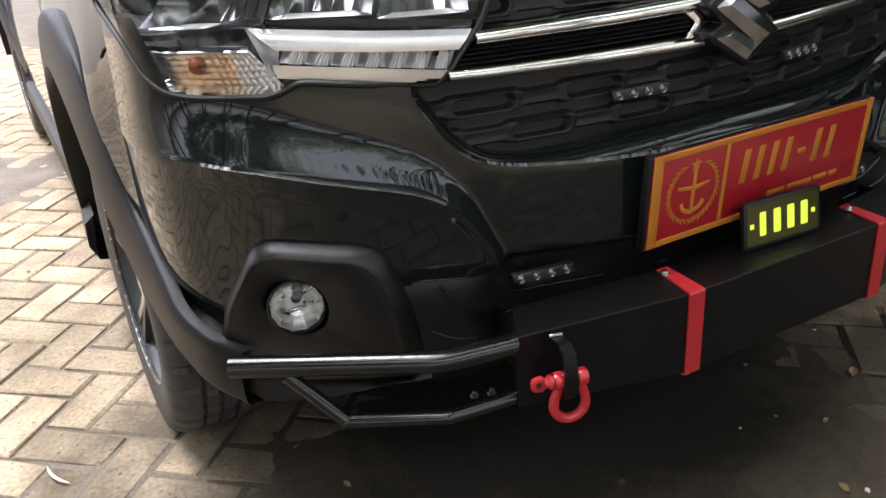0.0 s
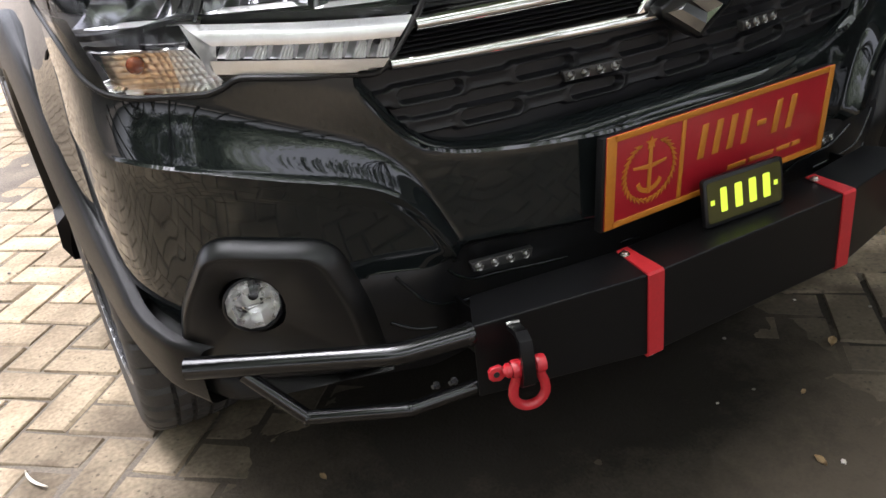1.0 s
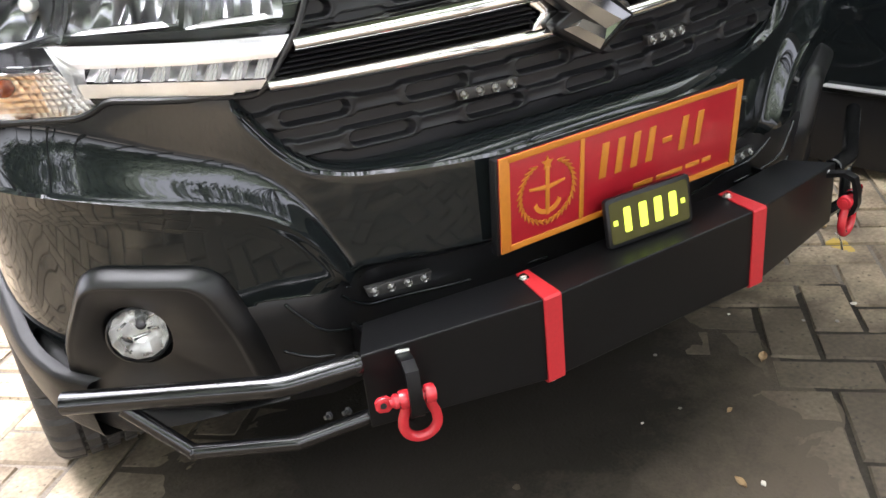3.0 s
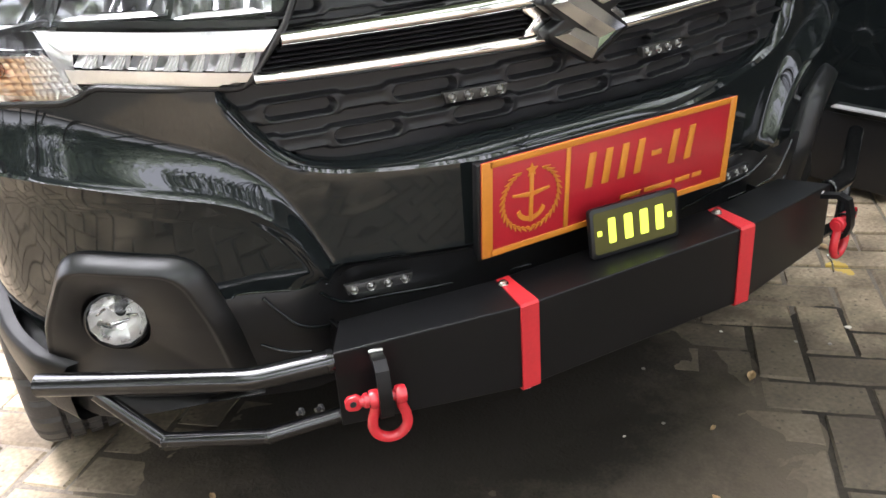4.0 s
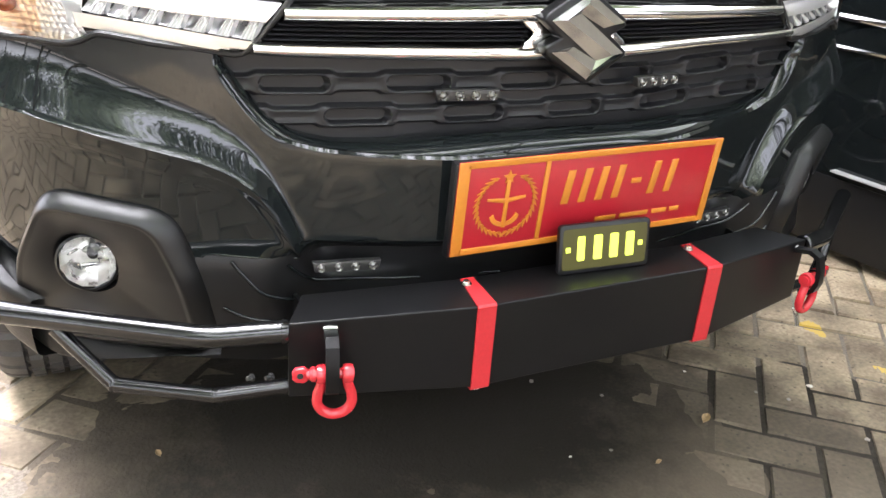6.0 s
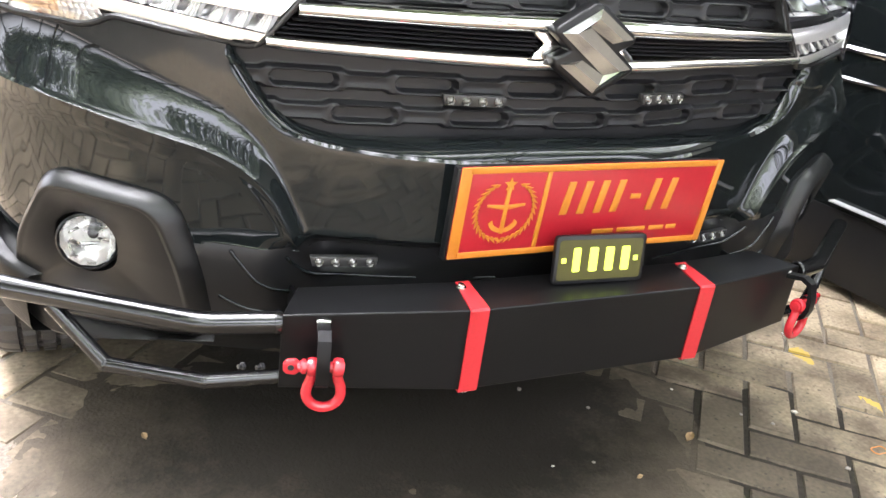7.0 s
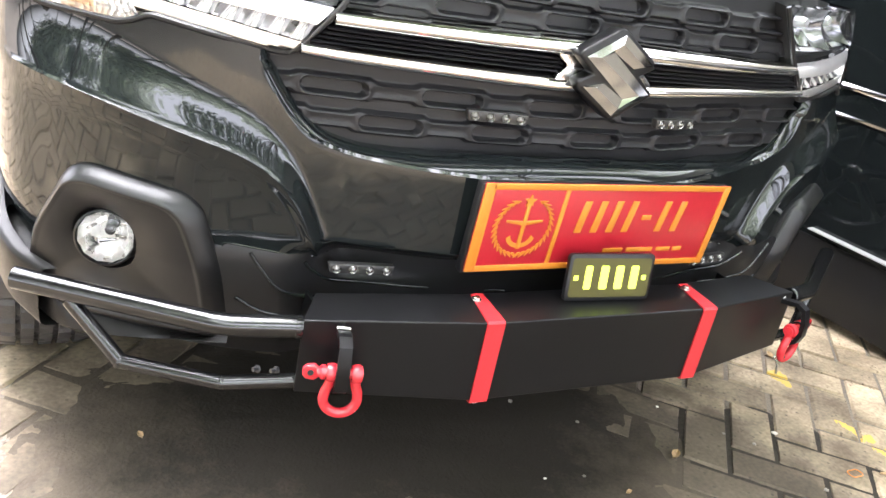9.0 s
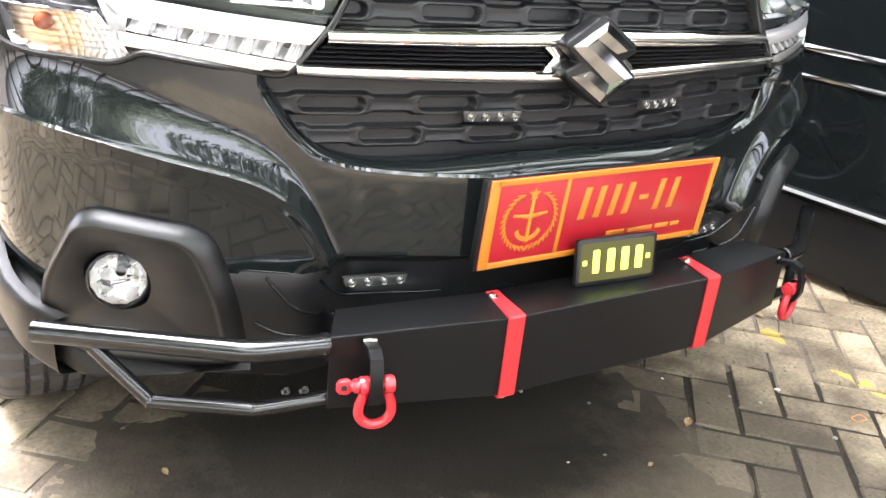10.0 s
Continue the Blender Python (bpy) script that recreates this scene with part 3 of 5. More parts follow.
def headlight(s):
    def at(line):
        return [(s * x, z) for x, z in line]
    hl = part("headlight", nose_patch(at([(.500, .795), (.60, .805), (.66, .810), (.70, .800), (.80, .798), (.842, .86)]),
              at([(.395, .955), (.50, .96), (.60, .965), (.70, .965), (.80, .965), (.852, .955)]), 40, 12, -.065, None, .004),
              M_DARK, car, "clear headlamp with chrome reflectors, daytime strip and amber indicator")
    # dark seal round the lamp
    edge = [(.393, .957), (.436, .868), (.499, .791), (.604, .803), (.680, .812), (.699, .800), (.718, .794), (.806, .793), (.826, .800), (.839, .821), (.849, .867), (.858, .906), (.862, .955)]
    part("lamp_wall", grid([[nose(s * x, z + .004 * (d > 0), -d) for x, z in [(float(u), float(w)) for u, w in zip(np.interp(np.linspace(0, 12, 70), range(13), [e[0] for e in edge]), np.interp(np.linspace(0, 12, 70), range(13), [e[1] for e in edge]))]] for d in (0, .03, .07)]), M_DARK, hl)
    part("lamp_seal", tube(fillet([nose(s * x, z, .001) for x, z in edge], .02, 5), .0046, 8), M_PLASTIC, hl)
    # daytime strip: a chrome frame with sloping flanges, clear cells between
    part("daytime_frame", lamp_sheet(at([(.702, .855), (.59, .845), (.470, .837)]), at([(.736, .884), (.60, .872), (.449, .861)]), 50, 8,
         lambda u, v: .002 - .004 * v + .003 * math.sin(math.pi * v)), M_SILVER, hl, "wide chrome flange")
    part("daytime_frame", lamp_sheet(at([(.705, .818), (.60, .807), (.500, .795)]), at([(.708, .836), (.60, .825), (.486, .811)]), 50, 6,
         lambda u, v: -.003 + .003 * v), M_SILVER, hl, "narrow chrome flange")
    part("daytime_frame", lamp_sheet(at([(.712, .817), (.718, .840), (.738, .884)]), at([(.704, .829), (.704, .840), (.702, .856)]), 20, 5,
         lambda u, v: -.016 * v), M_SILVER, hl, "curved chrome end")
    for i in range(7):
        a, b = i / 7, (i + 1) / 7
        def low(t):
            return (s * (.704 - .218 * t), .837 - .025 * t)
        def top(t):
            return (s * (.699 - .226 * t), .857 - .018 * t)
        part("daytime_cell", lamp_sheet([low(a + .01), low(b - .01)], [top(a + .01), top(b - .01)], 12, 8,
                    lambda u, v: -.010 - .028 * v - .006 * math.sin(math.pi * v) * math.sin(math.pi * u)), M_SILVER, hl, "small reflector cell", angle=20)
        m = (a + b) / 2
        part("daytime_lens", lamp_sheet([low(m - .010), low(m + .060)], [top(m + .010), top(m + .056)], 12, 8, lambda u, v: -.006 - .016 * v + .0022 * math.sin(v * 24) + .0016 * math.sin(u * 20), .004), M_FROST, hl, "clear ribbed block")
        part("daytime_rib", lamp_sheet([low(b - .012), low(b + .012)], [top(b - .012), top(b + .012)], 4, 4, lambda u, v: -.012, .01), M_RIB, hl)
    # indicator: pillowed reflector, amber bulb
    def pillows(u, v):
        return -.034 + .016 * ((u - .45) ** 2 + .5 * (v - .5) ** 2) * 2 + .0016 * abs(math.sin(u * 38)) + .0016 * abs(math.sin(v * 22))
    part("indicator_reflector", lamp_sheet(at([(.702, .803), (.745, .797), (.826, .797)]), at([(.745, .854), (.79, .857), (.841, .856)]), 96, 42, pillows),
         M_SILVER, hl, "pillowed silver reflector", angle=25)
    part("indicator_rim", lamp_sheet(at([(.697, .803), (.718, .795), (.822, .794), (.836, .810)]), at([(.709, .808), (.724, .802), (.818, .802), (.831, .815)]), 40, 4, lambda u, v: .0 - .022 * v), M_CHROME, hl, "bright chrome rim")
    part("indicator_rim", lamp_sheet(at([(.742, .852), (.842, .853)]), at([(.741, .859), (.843, .860)]), 30, 3, lambda u, v: -.012 - .008 * v), M_CHROME, hl)
    c = Vector(nose(s * .806, .834, -.014))
    part("indicator_bulb", lathe([(.0002, .011), (.006, .0095), (.0105, .005), (.0125, -.002), (.012, -.016)], c, (-.35 * -s, -.9, .1), 20), M_BULB, hl, "amber glass bulb")
    # added film: colours the reflector as the bulb's reflection would
    film = part("bulb_reflection_film", lamp_sheet(at([(.752, .804), (.822, .804)]), at([(.760, .851), (.826, .851)]), 24, 14, lambda u, v: -.006 + .004 * math.sin(math.pi * u) * math.sin(math.pi * v), None), M_AMBER, hl, "amber film painting the bulb's reflection")
    film.visible_shadow = False
    # main reflectors above: smoky bowls with upright flutes
    for x0, x1, z0, z1 in ((.452, .575, .882, .957), (.583, .708, .890, .958), (.716, .835, .882, .958)):
        def bowl(u, v):
            q = u * 2 - 1
            return -.062 + .046 * q * q + .030 * (1 - math.sin(math.pi * (.12 + .76 * v))) + .0035 * abs(math.sin(u * 15 + v * .8))
        part("main_reflector", lamp_sheet(at([(x0, z0 + .004), (x1, z0 + .006)]), at([(x0 - .016, z1), (x1 - .012, z1)]), 70, 18, bowl), M_BOWL, hl, "smoky fluted reflector bowl", angle=50)
        part("reflector_rim", lamp_sheet(at([(x0, z0), (x1, z0 + .002)]), at([(x0, z0 + .005), (x1, z0 + .007)]), 20, 3, lambda u, v: -.010 - .01 * v), M_SILVER, hl)
        p = Vector(nose(s * (x0 + x1) / 2, (z0 + z1) / 2 + .010, -.034))
        part("main_bulb", lathe([(.0002, .014), (.008, .013), (.0105, .005), (.0105, -.03)], p, (s * .25, -.96, .08), 16), M_SILVER, hl)
    part("lamp_divider", nose_patch(at([(.447, .864), (.60, .876), (.735, .888), (.845, .866)]), at([(.444, .872), (.60, .885), (.735, .894), (.847, .874)]), 40, 3, -.010, None, .02), M_PLASTIC, hl)
    part("lens_edge", tube(fillet([nose(s * x, z, .003) for x, z in ((.395, .956), (.439, .869), (.478, .818), (.503, .793))], .02, 4), .0022, 8), M_BEZEL, hl, "grey moulded edge of the clear cover")
    lens = part("lamp_lens", nose_patch(at([(.498, .793), (.604, .804), (.680, .811), (.700, .801), (.718, .795), (.806, .794), (.826, .801), (.838, .822), (.848, .867)]),
                at([(.395, .956), (.50, .956), (.60, .956), (.66, .956), (.72, .956), (.76, .956), (.80, .956), (.83, .956), (.861, .956)]), 70, 16, .0005,
                lambda v: .004 * math.sin(math.pi * v), None), M_LENS, hl, "clear polycarbonate cover")
    lens.visible_shadow = False
    return hl


for s in (-1, 1):
    headlight(s)

# ---- fog lamps and their surrounds ----
def rounded(poly, r, steps=6):
    """A closed outline with its corners rounded."""
    out = []
    n = len(poly)
    for i in range(n):
        a, b, c = Vector(poly[i - 1]), Vector(poly[i]), Vector(poly[(i + 1) % n])
        k = r if not isinstance(r, (list, tuple)) else r[i]
        p, q = b + (a - b).normalized() * k, b + (c - b).normalized() * k
        for j in range(steps + 1):
            t = j / steps
            out.append(p.lerp(b, t).lerp(b.lerp(q, t), t))
    dense = []
    for p, q in zip(out, out[1:] + out[:1]):
        m = max(1, int((q - p).length / .012))
        dense += [p.lerp(q, j / m) for j in range(m)]
    return dense


def fog(s):
    shell = rounded([(s * .757, .598), (s * .598, .578), (s * .562, .47), (s * .543, .335), (s * .845, .335), (s * .804, .49)], [.034, .036, .03, .02, .03, .03])
    c = Vector((s * .720, .479))
    def ring(k, out):
        pts = []
        for p in shell:
            q = c + (p - c) * k
            pts.append(nose(q.x, q.y, out))
        return pts
    def towards(k, out):
        """Outline drawn in towards the lamp's round rim."""
        pts = []
        for p in shell:
            d = p - c
            w = d.normalized() * .0475
            rim = c + Vector((w.x * .84, w.y))
            q = (c + d * .78).lerp(rim, k)
            pts.append(nose(q.x, q.y, out))
        return pts
    rows = [ring(1.0, -.010), ring(1.0, .002), ring(.990, .006), ring(.925, .018), ring(.855, .0265), ring(.835, .0277), ring(.815, .0268), ring(.795, .0245), ring(.78, .0240),
            towards(.3, .019), towards(.6, .011), towards(.85, .004), towards(.96, .001), towards(1.0, -.026)]
    part("fog_lamp_surround", grid(rows, close=True), M_SURROUND, car, "satin black plastic surround with a raised rim", angle=50)
    ax = Vector((s * .30, -.95, .05)).normalized()
    p = Vector(nose(s * .720, .479, -.004))
    lamp = part("fog_lamp", lathe([(.041, -.03), (.0445, -.002), (.0445, .004), (.0415, .006), (.0405, .0)], p, ax, 40), M_PLASTIC, car, "round clear fog lamp")
    part("reflector", lathe([(.0405, .0), (.038, -.008), (.033, -.016), (.026, -.023), (.017, -.028), (.008, -.030)], p, ax, 12), M_FOGBOWL, lamp, "silvered bowl reflector", angle=15)
    for k, (u, v, w) in enumerate(((-.019, -.008, .017), (.019, -.006, .017), (.001, -.012, .026), (.021, .015, .015), (-.022, .014, .015))):
        part("facet", block(p + ax * -.013 + Vector((u, 0, v)), (w, .004, w * .7), .0015, Matrix.Rotation(radians(25 * (k - 2)), 4, 'Z') @ Matrix.Rotation(radians(20 + 9 * k), 4, 'X')), M_CHROME, lamp)
    part("bulb", lathe([(.0002, -.006), (.006, -.008), (.008, -.014), (.008, -.030)], p + Vector((-.004 * s, 0, .012)), ax, 16), M_RIMDARK, lamp)
    g = part("lens", lathe([(.0412, .002), (.037, .007), (.026, .012), (.013, .0145), (.0002, .0155)], p, ax, 36), M_LENS, lamp, "domed clear glass")
    g.visible_shadow = False


for s in (-1, 1):
    fog(s)

# ---- wheel arch cladding, fender, sides ----
WY, WZ = .822, .325


def side_x(y, z):
    """Half width of the body side."""
    w = interp(y, (.46, .6, .9, 1.6, 3.2, 4.0, 4.45), (.846, .858, .866, .868, .868, .845, .78))
    w += .028 * (1 - ramp01(z, .66, .98)) * ramp01(y, .54, .76) * (1 - ramp01(y, 1.3, 1.6))
    return w - .05 * max(0, z - .80) - .02 * math.cos(min(1, max(0, (z - .3) / .5)) * math.pi) ** 2 * .5 - .9 * max(0, z - .98) ** 2


def side_panel(s):
    cols = []
    ys = np.linspace(.50, 4.40, 110)
    for y in ys:
        lo = .27
        for wy in (WY + .218, WY + 2.958):
            d = abs(y - wy)
            if d < .40:
                lo = max(lo, WZ + math.sqrt(.40 ** 2 - d * d))
        cols.append([(s * side_x(y, z), y, z) for z in np.linspace(lo, 1.02, 22)])
    return grid(cols)


def flare(s, dy):
    """A broad flat moulding over a wheel, leaning forward at its front foot."""
    inner = fillet([(.300, .300, .788), (.365, .318, .832), (.475, .358, .862), (.575, .445, .881), (.68, .515, .892), (.775, .59, .898), (.90, .68, .901), (1.10, .745, .903), (1.29, .66, .903), (1.38, .50, .90), (1.40, .30, .89)], .10, 6)
    outer = fillet([(.282, .408, .790), (.305, .425, .826), (.38, .447, .858), (.505, .518, .863), (.60, .575, .867), (.70, .70, .877), (.80, .79, .882), (1.03, .858, .885), (1.33, .81, .885), (1.47, .62, .882), (1.49, .30, .874)], .10, 6)
    rows = []
    for (ya, za, xa), (yb, zb, xb) in zip(inner, outer):
        row = []
        for k, lift in ((-.06, -.07), (-.01, -.004), (.03, .002), (.10, .004), (.50, .006), (.80, .005), (.93, .002), (.985, -.002), (1.0, -.008), (1.005, -.022)):
            q = max(0, min(1.02, k))
            row.append((s * (xa + (xb - xa) * q + lift), ya + (yb - ya) * q + dy, za + (zb - za) * q))
        rows.append(row)
    return grid(rows)


for s in (-1, 1):
    part("body_side", side_panel(s), M_PAINT, car, "glossy black painted body side", angle=60)
    # fender over the headlamp corner
    part("front_fender", grid([[(s * (side_x(y, z) + .001), y, z) for y in np.linspace(.45, .52, 10)]
         for z in np.linspace(.895, 1.02, 14)]), M_PAINT, car, "black painted fender", angle=60)
    part("shut_line", tube([(s * (side_x(y, z) + .0012), y, z) for y, z in ((.62, .815), (.60, .829), (.55, .848), (.48, .868))], .0018, 6), M_DARK, car, "dark seam between bumper and fender")
    for dy, name in ((0, "front_flare"), (2.74, "rear_flare")):
        part(name, flare(s, dy), M_CLAD, car, "grained grey plastic wheel arch flare", angle=50)
    # cladding that runs from the flare round the bumper corner
    path = [.545, .60, .66, .72, .77, .81, .835, .850, .855]
    rows = []
    for x in np.interp(np.linspace(0, len(path) - 1, 50), range(len(path)), path):
        x = float(x)
        top = interp(x, (.545, .70, .785, .815, .835, .856), (.352, .350, .356, .415, .435, .44))
        low = interp(x, (.545, .62, .70, .75, .80, .835, .856), (.344, .330, .302, .286, .281, .280, .296))
        rows.append([nose(s * x, z, o) for z, o in ((low - .004, -.05), (low, -.012), (low + .012, .016), (low * .6 + top * .4, .030), (top - .012, .022), (top, .006), (top + .002, -.01))])
    part("corner_cladding", grid(rows), M_CLAD, car, "grained grey plastic corner moulding", angle=50)
    part("sill", grid([[(s * (side_x(y, .3) + o), y, z) for y in np.linspace(1.28, 3.24, 20)] for z, o in ((.20, -.06), (.21, .0), (.25, .018), (.31, .015), (.33, -.01))]), M_CLAD, car, "grey plastic sill moulding")
    # inner wheel housing
    part("wheel_housing", grid([[(s * x, WY + .385 * math.cos(a), WZ + .385 * math.sin(a)) for a in np.linspace(.42, math.pi - .2, 26)] for x in (.52, .85)]), M_DARK, car)
    part("door_handle", block((s * (side_x(1.9, .9) + .015), 1.95, .92), (.03, .19, .03), .008), M_PAINT, car)
    part("side_glass", grid([[(s * (side_x(y, 1.02) - .02 - .32 * (z - 1.02)), y, z) for y in np.linspace(1.35 + .9 * (z - 1.02), 4.1, 20)] for z in np.linspace(1.02, 1.50, 6)]), M_GLASSDARK, car, "dark side windows")

# bonnet, windscreen, roof and tail close the body
def bonnet_z(x, y):
    return .972 + .16 * ramp01(y, .12, 1.25) - .09 * (x / .8) ** 4 + .012 * math.cos(x * 8)


part("bonnet", grid([[(x * (.50 + .34 * ramp01(y, .13, .48)) / .84, y + .12 * (abs(x) / .84) ** 2 * (1 - ramp01(y, .1, .9)), bonnet_z(x, y)) for x in np.linspace(-.84, .84, 40)]
     for y in np.linspace(.135, 1.28, 26)], thick=(0, 0, -.02)), M_PAINT, car, "black painted bonnet", angle=60)
part("windscreen", grid([[(x * (1 - .16 * v), 1.26 + .70 * v + .10 * (abs(x) / .78) ** 2, 1.09 + .50 * v) for x in np.linspace(-.78, .78, 20)] for v in np.linspace(0, 1, 8)]), M_GLASSDARK, car, "dark windscreen")
part("roof", grid([[(x, y, 1.60 + .05 * math.cos(x * 2) * math.sin(max(0, min(1, (y - 1.9) / 2.4)) * math.pi) - .06 * (abs(x) / .66) ** 4) for x in np.linspace(-.68, .68, 20)]
     for y in np.linspace(1.94, 4.25, 14)], thick=(0, 0, -.03)), M_PAINT, car, "black painted roof")
part("tailgate", grid([[(x, 4.40 - .18 * max(0, z - 1.0), z) for x in np.linspace(-.78, .78, 12)] for z in np.linspace(.40, 1.60, 12)], thick=(0, .03, 0)), M_PAINT, car, "black painted tailgate")
part("underbody", block((0, 2.35, .27), (1.42, 3.9, .05), .01), M_DARK, car, "dark underbody")
part("bulkhead", block((0, .50, .62), (1.5, .05, .64), .01), M_DARK, car)


def wheel(s, wy):
    c = Vector((s * .772, wy, WZ))
    ax = (s, 0, 0)
    half = [(.205, .095), (.225, .102), (.262, .106), (.290, .105), (.304, .100), (.313, .092), (.3185, .082), (.3215, .070), (.3232, .058), (.3237, .0525), (.3150, .0515), (.3150, .0445), (.3242, .0435),
            (.3250, .030), (.3250, .0215), (.3160, .0205), (.3160, .0125), (.3250, .0115)]
    prof = [(r, -h) for r, h in half] + [(.3250, .0)] + half[::-1]
    w = thing("wheel", "", "")
    w.parent = car
    bm = lathe(prof, c, ax, 216)
    # cross grooves between the tread blocks, staggered from rib to rib
    for v in bm.verts:
        d = v.co - c
        r = math.hypot(d.y, d.z)
        rib = 0 if abs(d.x) < .02 else 1 if abs(d.x) < .048 else 2
        k = int(round(math.atan2(d.z, d.y) / (2 * math.pi) * 216)) + (0, 2, 4)[rib] + (3 if d.x * s > 0 else 0)
        if r > .300 and k % 6 == 0:
            v.co = c + Vector((d.x, d.y * (r - .007) / r, d.z * (r - .007) / r))
    part("tyre", bm, M_RUBBER, w, "black tyre with worn grooved tread", angle=28)
    part("rim", lathe([(.207, .096), (.212, .100), (.206, .090), (.198, .070), (.196, -.08), (.207, -.096)], c, ax, 48), M_RIMDARK, w, "dark painted rim barrel")
    part("rim_lip", lathe([(.205, .094), (.2125, .1005), (.215, .097)], c, ax, 64), M_RIM, w, "bright machined rim lip")
    part("brake_drum", lathe([(.0002, .0), (.14, .0), (.15, -.01), (.15, -.05)], c, ax, 32), M_DARK, w)
    part("hub", lathe([(.0002, .083), (.026, .083), (.031, .076), (.045, .070), (.055, .04)], c, ax, 24), M_RIM, w)
    for k in range(5):
        a = 2 * math.pi * k / 5 + .3
        for d in (-.12, .12):
            poly = []
            for r, hw, h in ((.035, .014, .074), (.12, .010, .082), (.203, .013, .090)):
                poly.append((r, hw, h))
            rows = []
            for r, hw, h in poly:
                u = Vector((0, math.cos(a + d * r / .2), math.sin(a + d * r / .2)))
                v = Vector((0, -u.z, u.y))
                f = Vector((s, 0, 0))
                rows.append([c + u * r + v * -hw + f * (h - .03), c + u * r + v * -hw * .8 + f * h, c + u * r + v * hw * .8 + f * h, c + u * r + v * hw + f * (h - .03)])
            part("spoke", grid(rows), M_RIM if d > 0 else M_RIMDARK, w, "machined alloy spoke" if d > 0 else "dark painted spoke", angle=30)
    return w


for s in (-1, 1):
    for wy in (WY, WY + 2.74):
        wheel(s, wy)

# ---- bull bar ----
bar = thing("bull_bar", "black painted steel bull bar with two red straps", "bull bar")
BX, BT, BB = .476, .481, .346


def box_front(x):
    return interp(abs(x), (0, .215, BX), (-.071, -.069, -.002))


outline = [(-BX, -.002), (-.215, -.069), (.215, -.069), (.492, -.002), (.442, .074), (.215, .020), (-.215, .020), (-.434, .074)]


def beam():
    """A welded box whose top sinks a little towards both ends."""
    bm = bmesh.new()
    low = [bm.verts.new((x, y, BB)) for x, y in outline]
    top = [bm.verts.new((x, y, BT - (.017 if abs(x) > .4 else 0))) for x, y in outline]
    n = len(outline)
    for i in range(n):
        bm.faces.new((low[i], low[(i + 1) % n], top[(i + 1) % n], top[i]))
    for a, b, c, d in ((0, 1, 6, 7), (1, 2, 5, 6), (2, 3, 4, 5)):
        bm.faces.new((top[a], top[b], top[c], top[d]))
        bm.faces.new((low[d], low[c], low[b], low[a]))
    bmesh.ops.recalc_face_normals(bm, faces=bm.faces)
    bmesh.ops.bevel(bm, geom=[e for e in bm.edges if e.calc_face_angle(0) > radians(10)], offset=.0022, segments=2, affect='EDGES', profile=0.5)
    return bm


part("beam", beam(), M_STEEL, bar, "boxed beam of satin black steel", angle=4)


def strap(x):
    """A red flat strap folded over the beam's top and front, bolted above and below."""
    yf = box_front(x) - .0025
    prof = [(.015, BT + .0025), (yf + .003, BT + .0025), (yf, BT - .001), (yf, BB - .001), (yf + .0025, BB - .0035), (yf + .032, BB - .0045)]
    rows = [[(x - .0145 + .014 * (i == 0), y, z) for i, (y, z) in enumerate(prof)], [(x + .0150 + .014 * (i == 0) * .4, y, z) for i, (y, z) in enumerate(prof)]]
    inner = [(.015, BT - .0005), (yf + .003, BT - .0005), (yf + .003, BT - .001), (yf + .003, BB + .001), (yf + .0035, BB - .0005), (yf + .032, BB - .0015)]
    bm = bmesh.new()
    lines = [[bm.verts.new((px, py, pz)) for px, (py, pz) in zip([q[0] for q in r], prf)] for r, prf in ((rows[0], prof), (rows[1], prof), (rows[1], inner), (rows[0], inner))]
    for a, b in zip(lines, lines[1:] + lines[:1]):
        for k in range(len(prof) - 1):
            bm.faces.new((a[k], b[k], b[k + 1], a[k + 1]))
    for k in (0, len(prof) - 1):
        bm.faces.new([ln[k] for ln in lines])
    st = part("strap", bm, M_RED, bar, "bright red folded steel strap", angle=25)
    for p, ax in (((x, -.003, BT + .0025), (0, 0, 1)), ((x, yf + .014, BB - .0055), (0, 0, -1))):
        part("bolt", lathe([(.0085, 0), (.0085, .0012), (.0058, .0012), (.0058, .0042), (.004, .0055), (.0002, .0055)], p, ax, 12), M_ZINC, st, "small zinc bolt")


for x in (-.2075, .2095):
    strap(x)

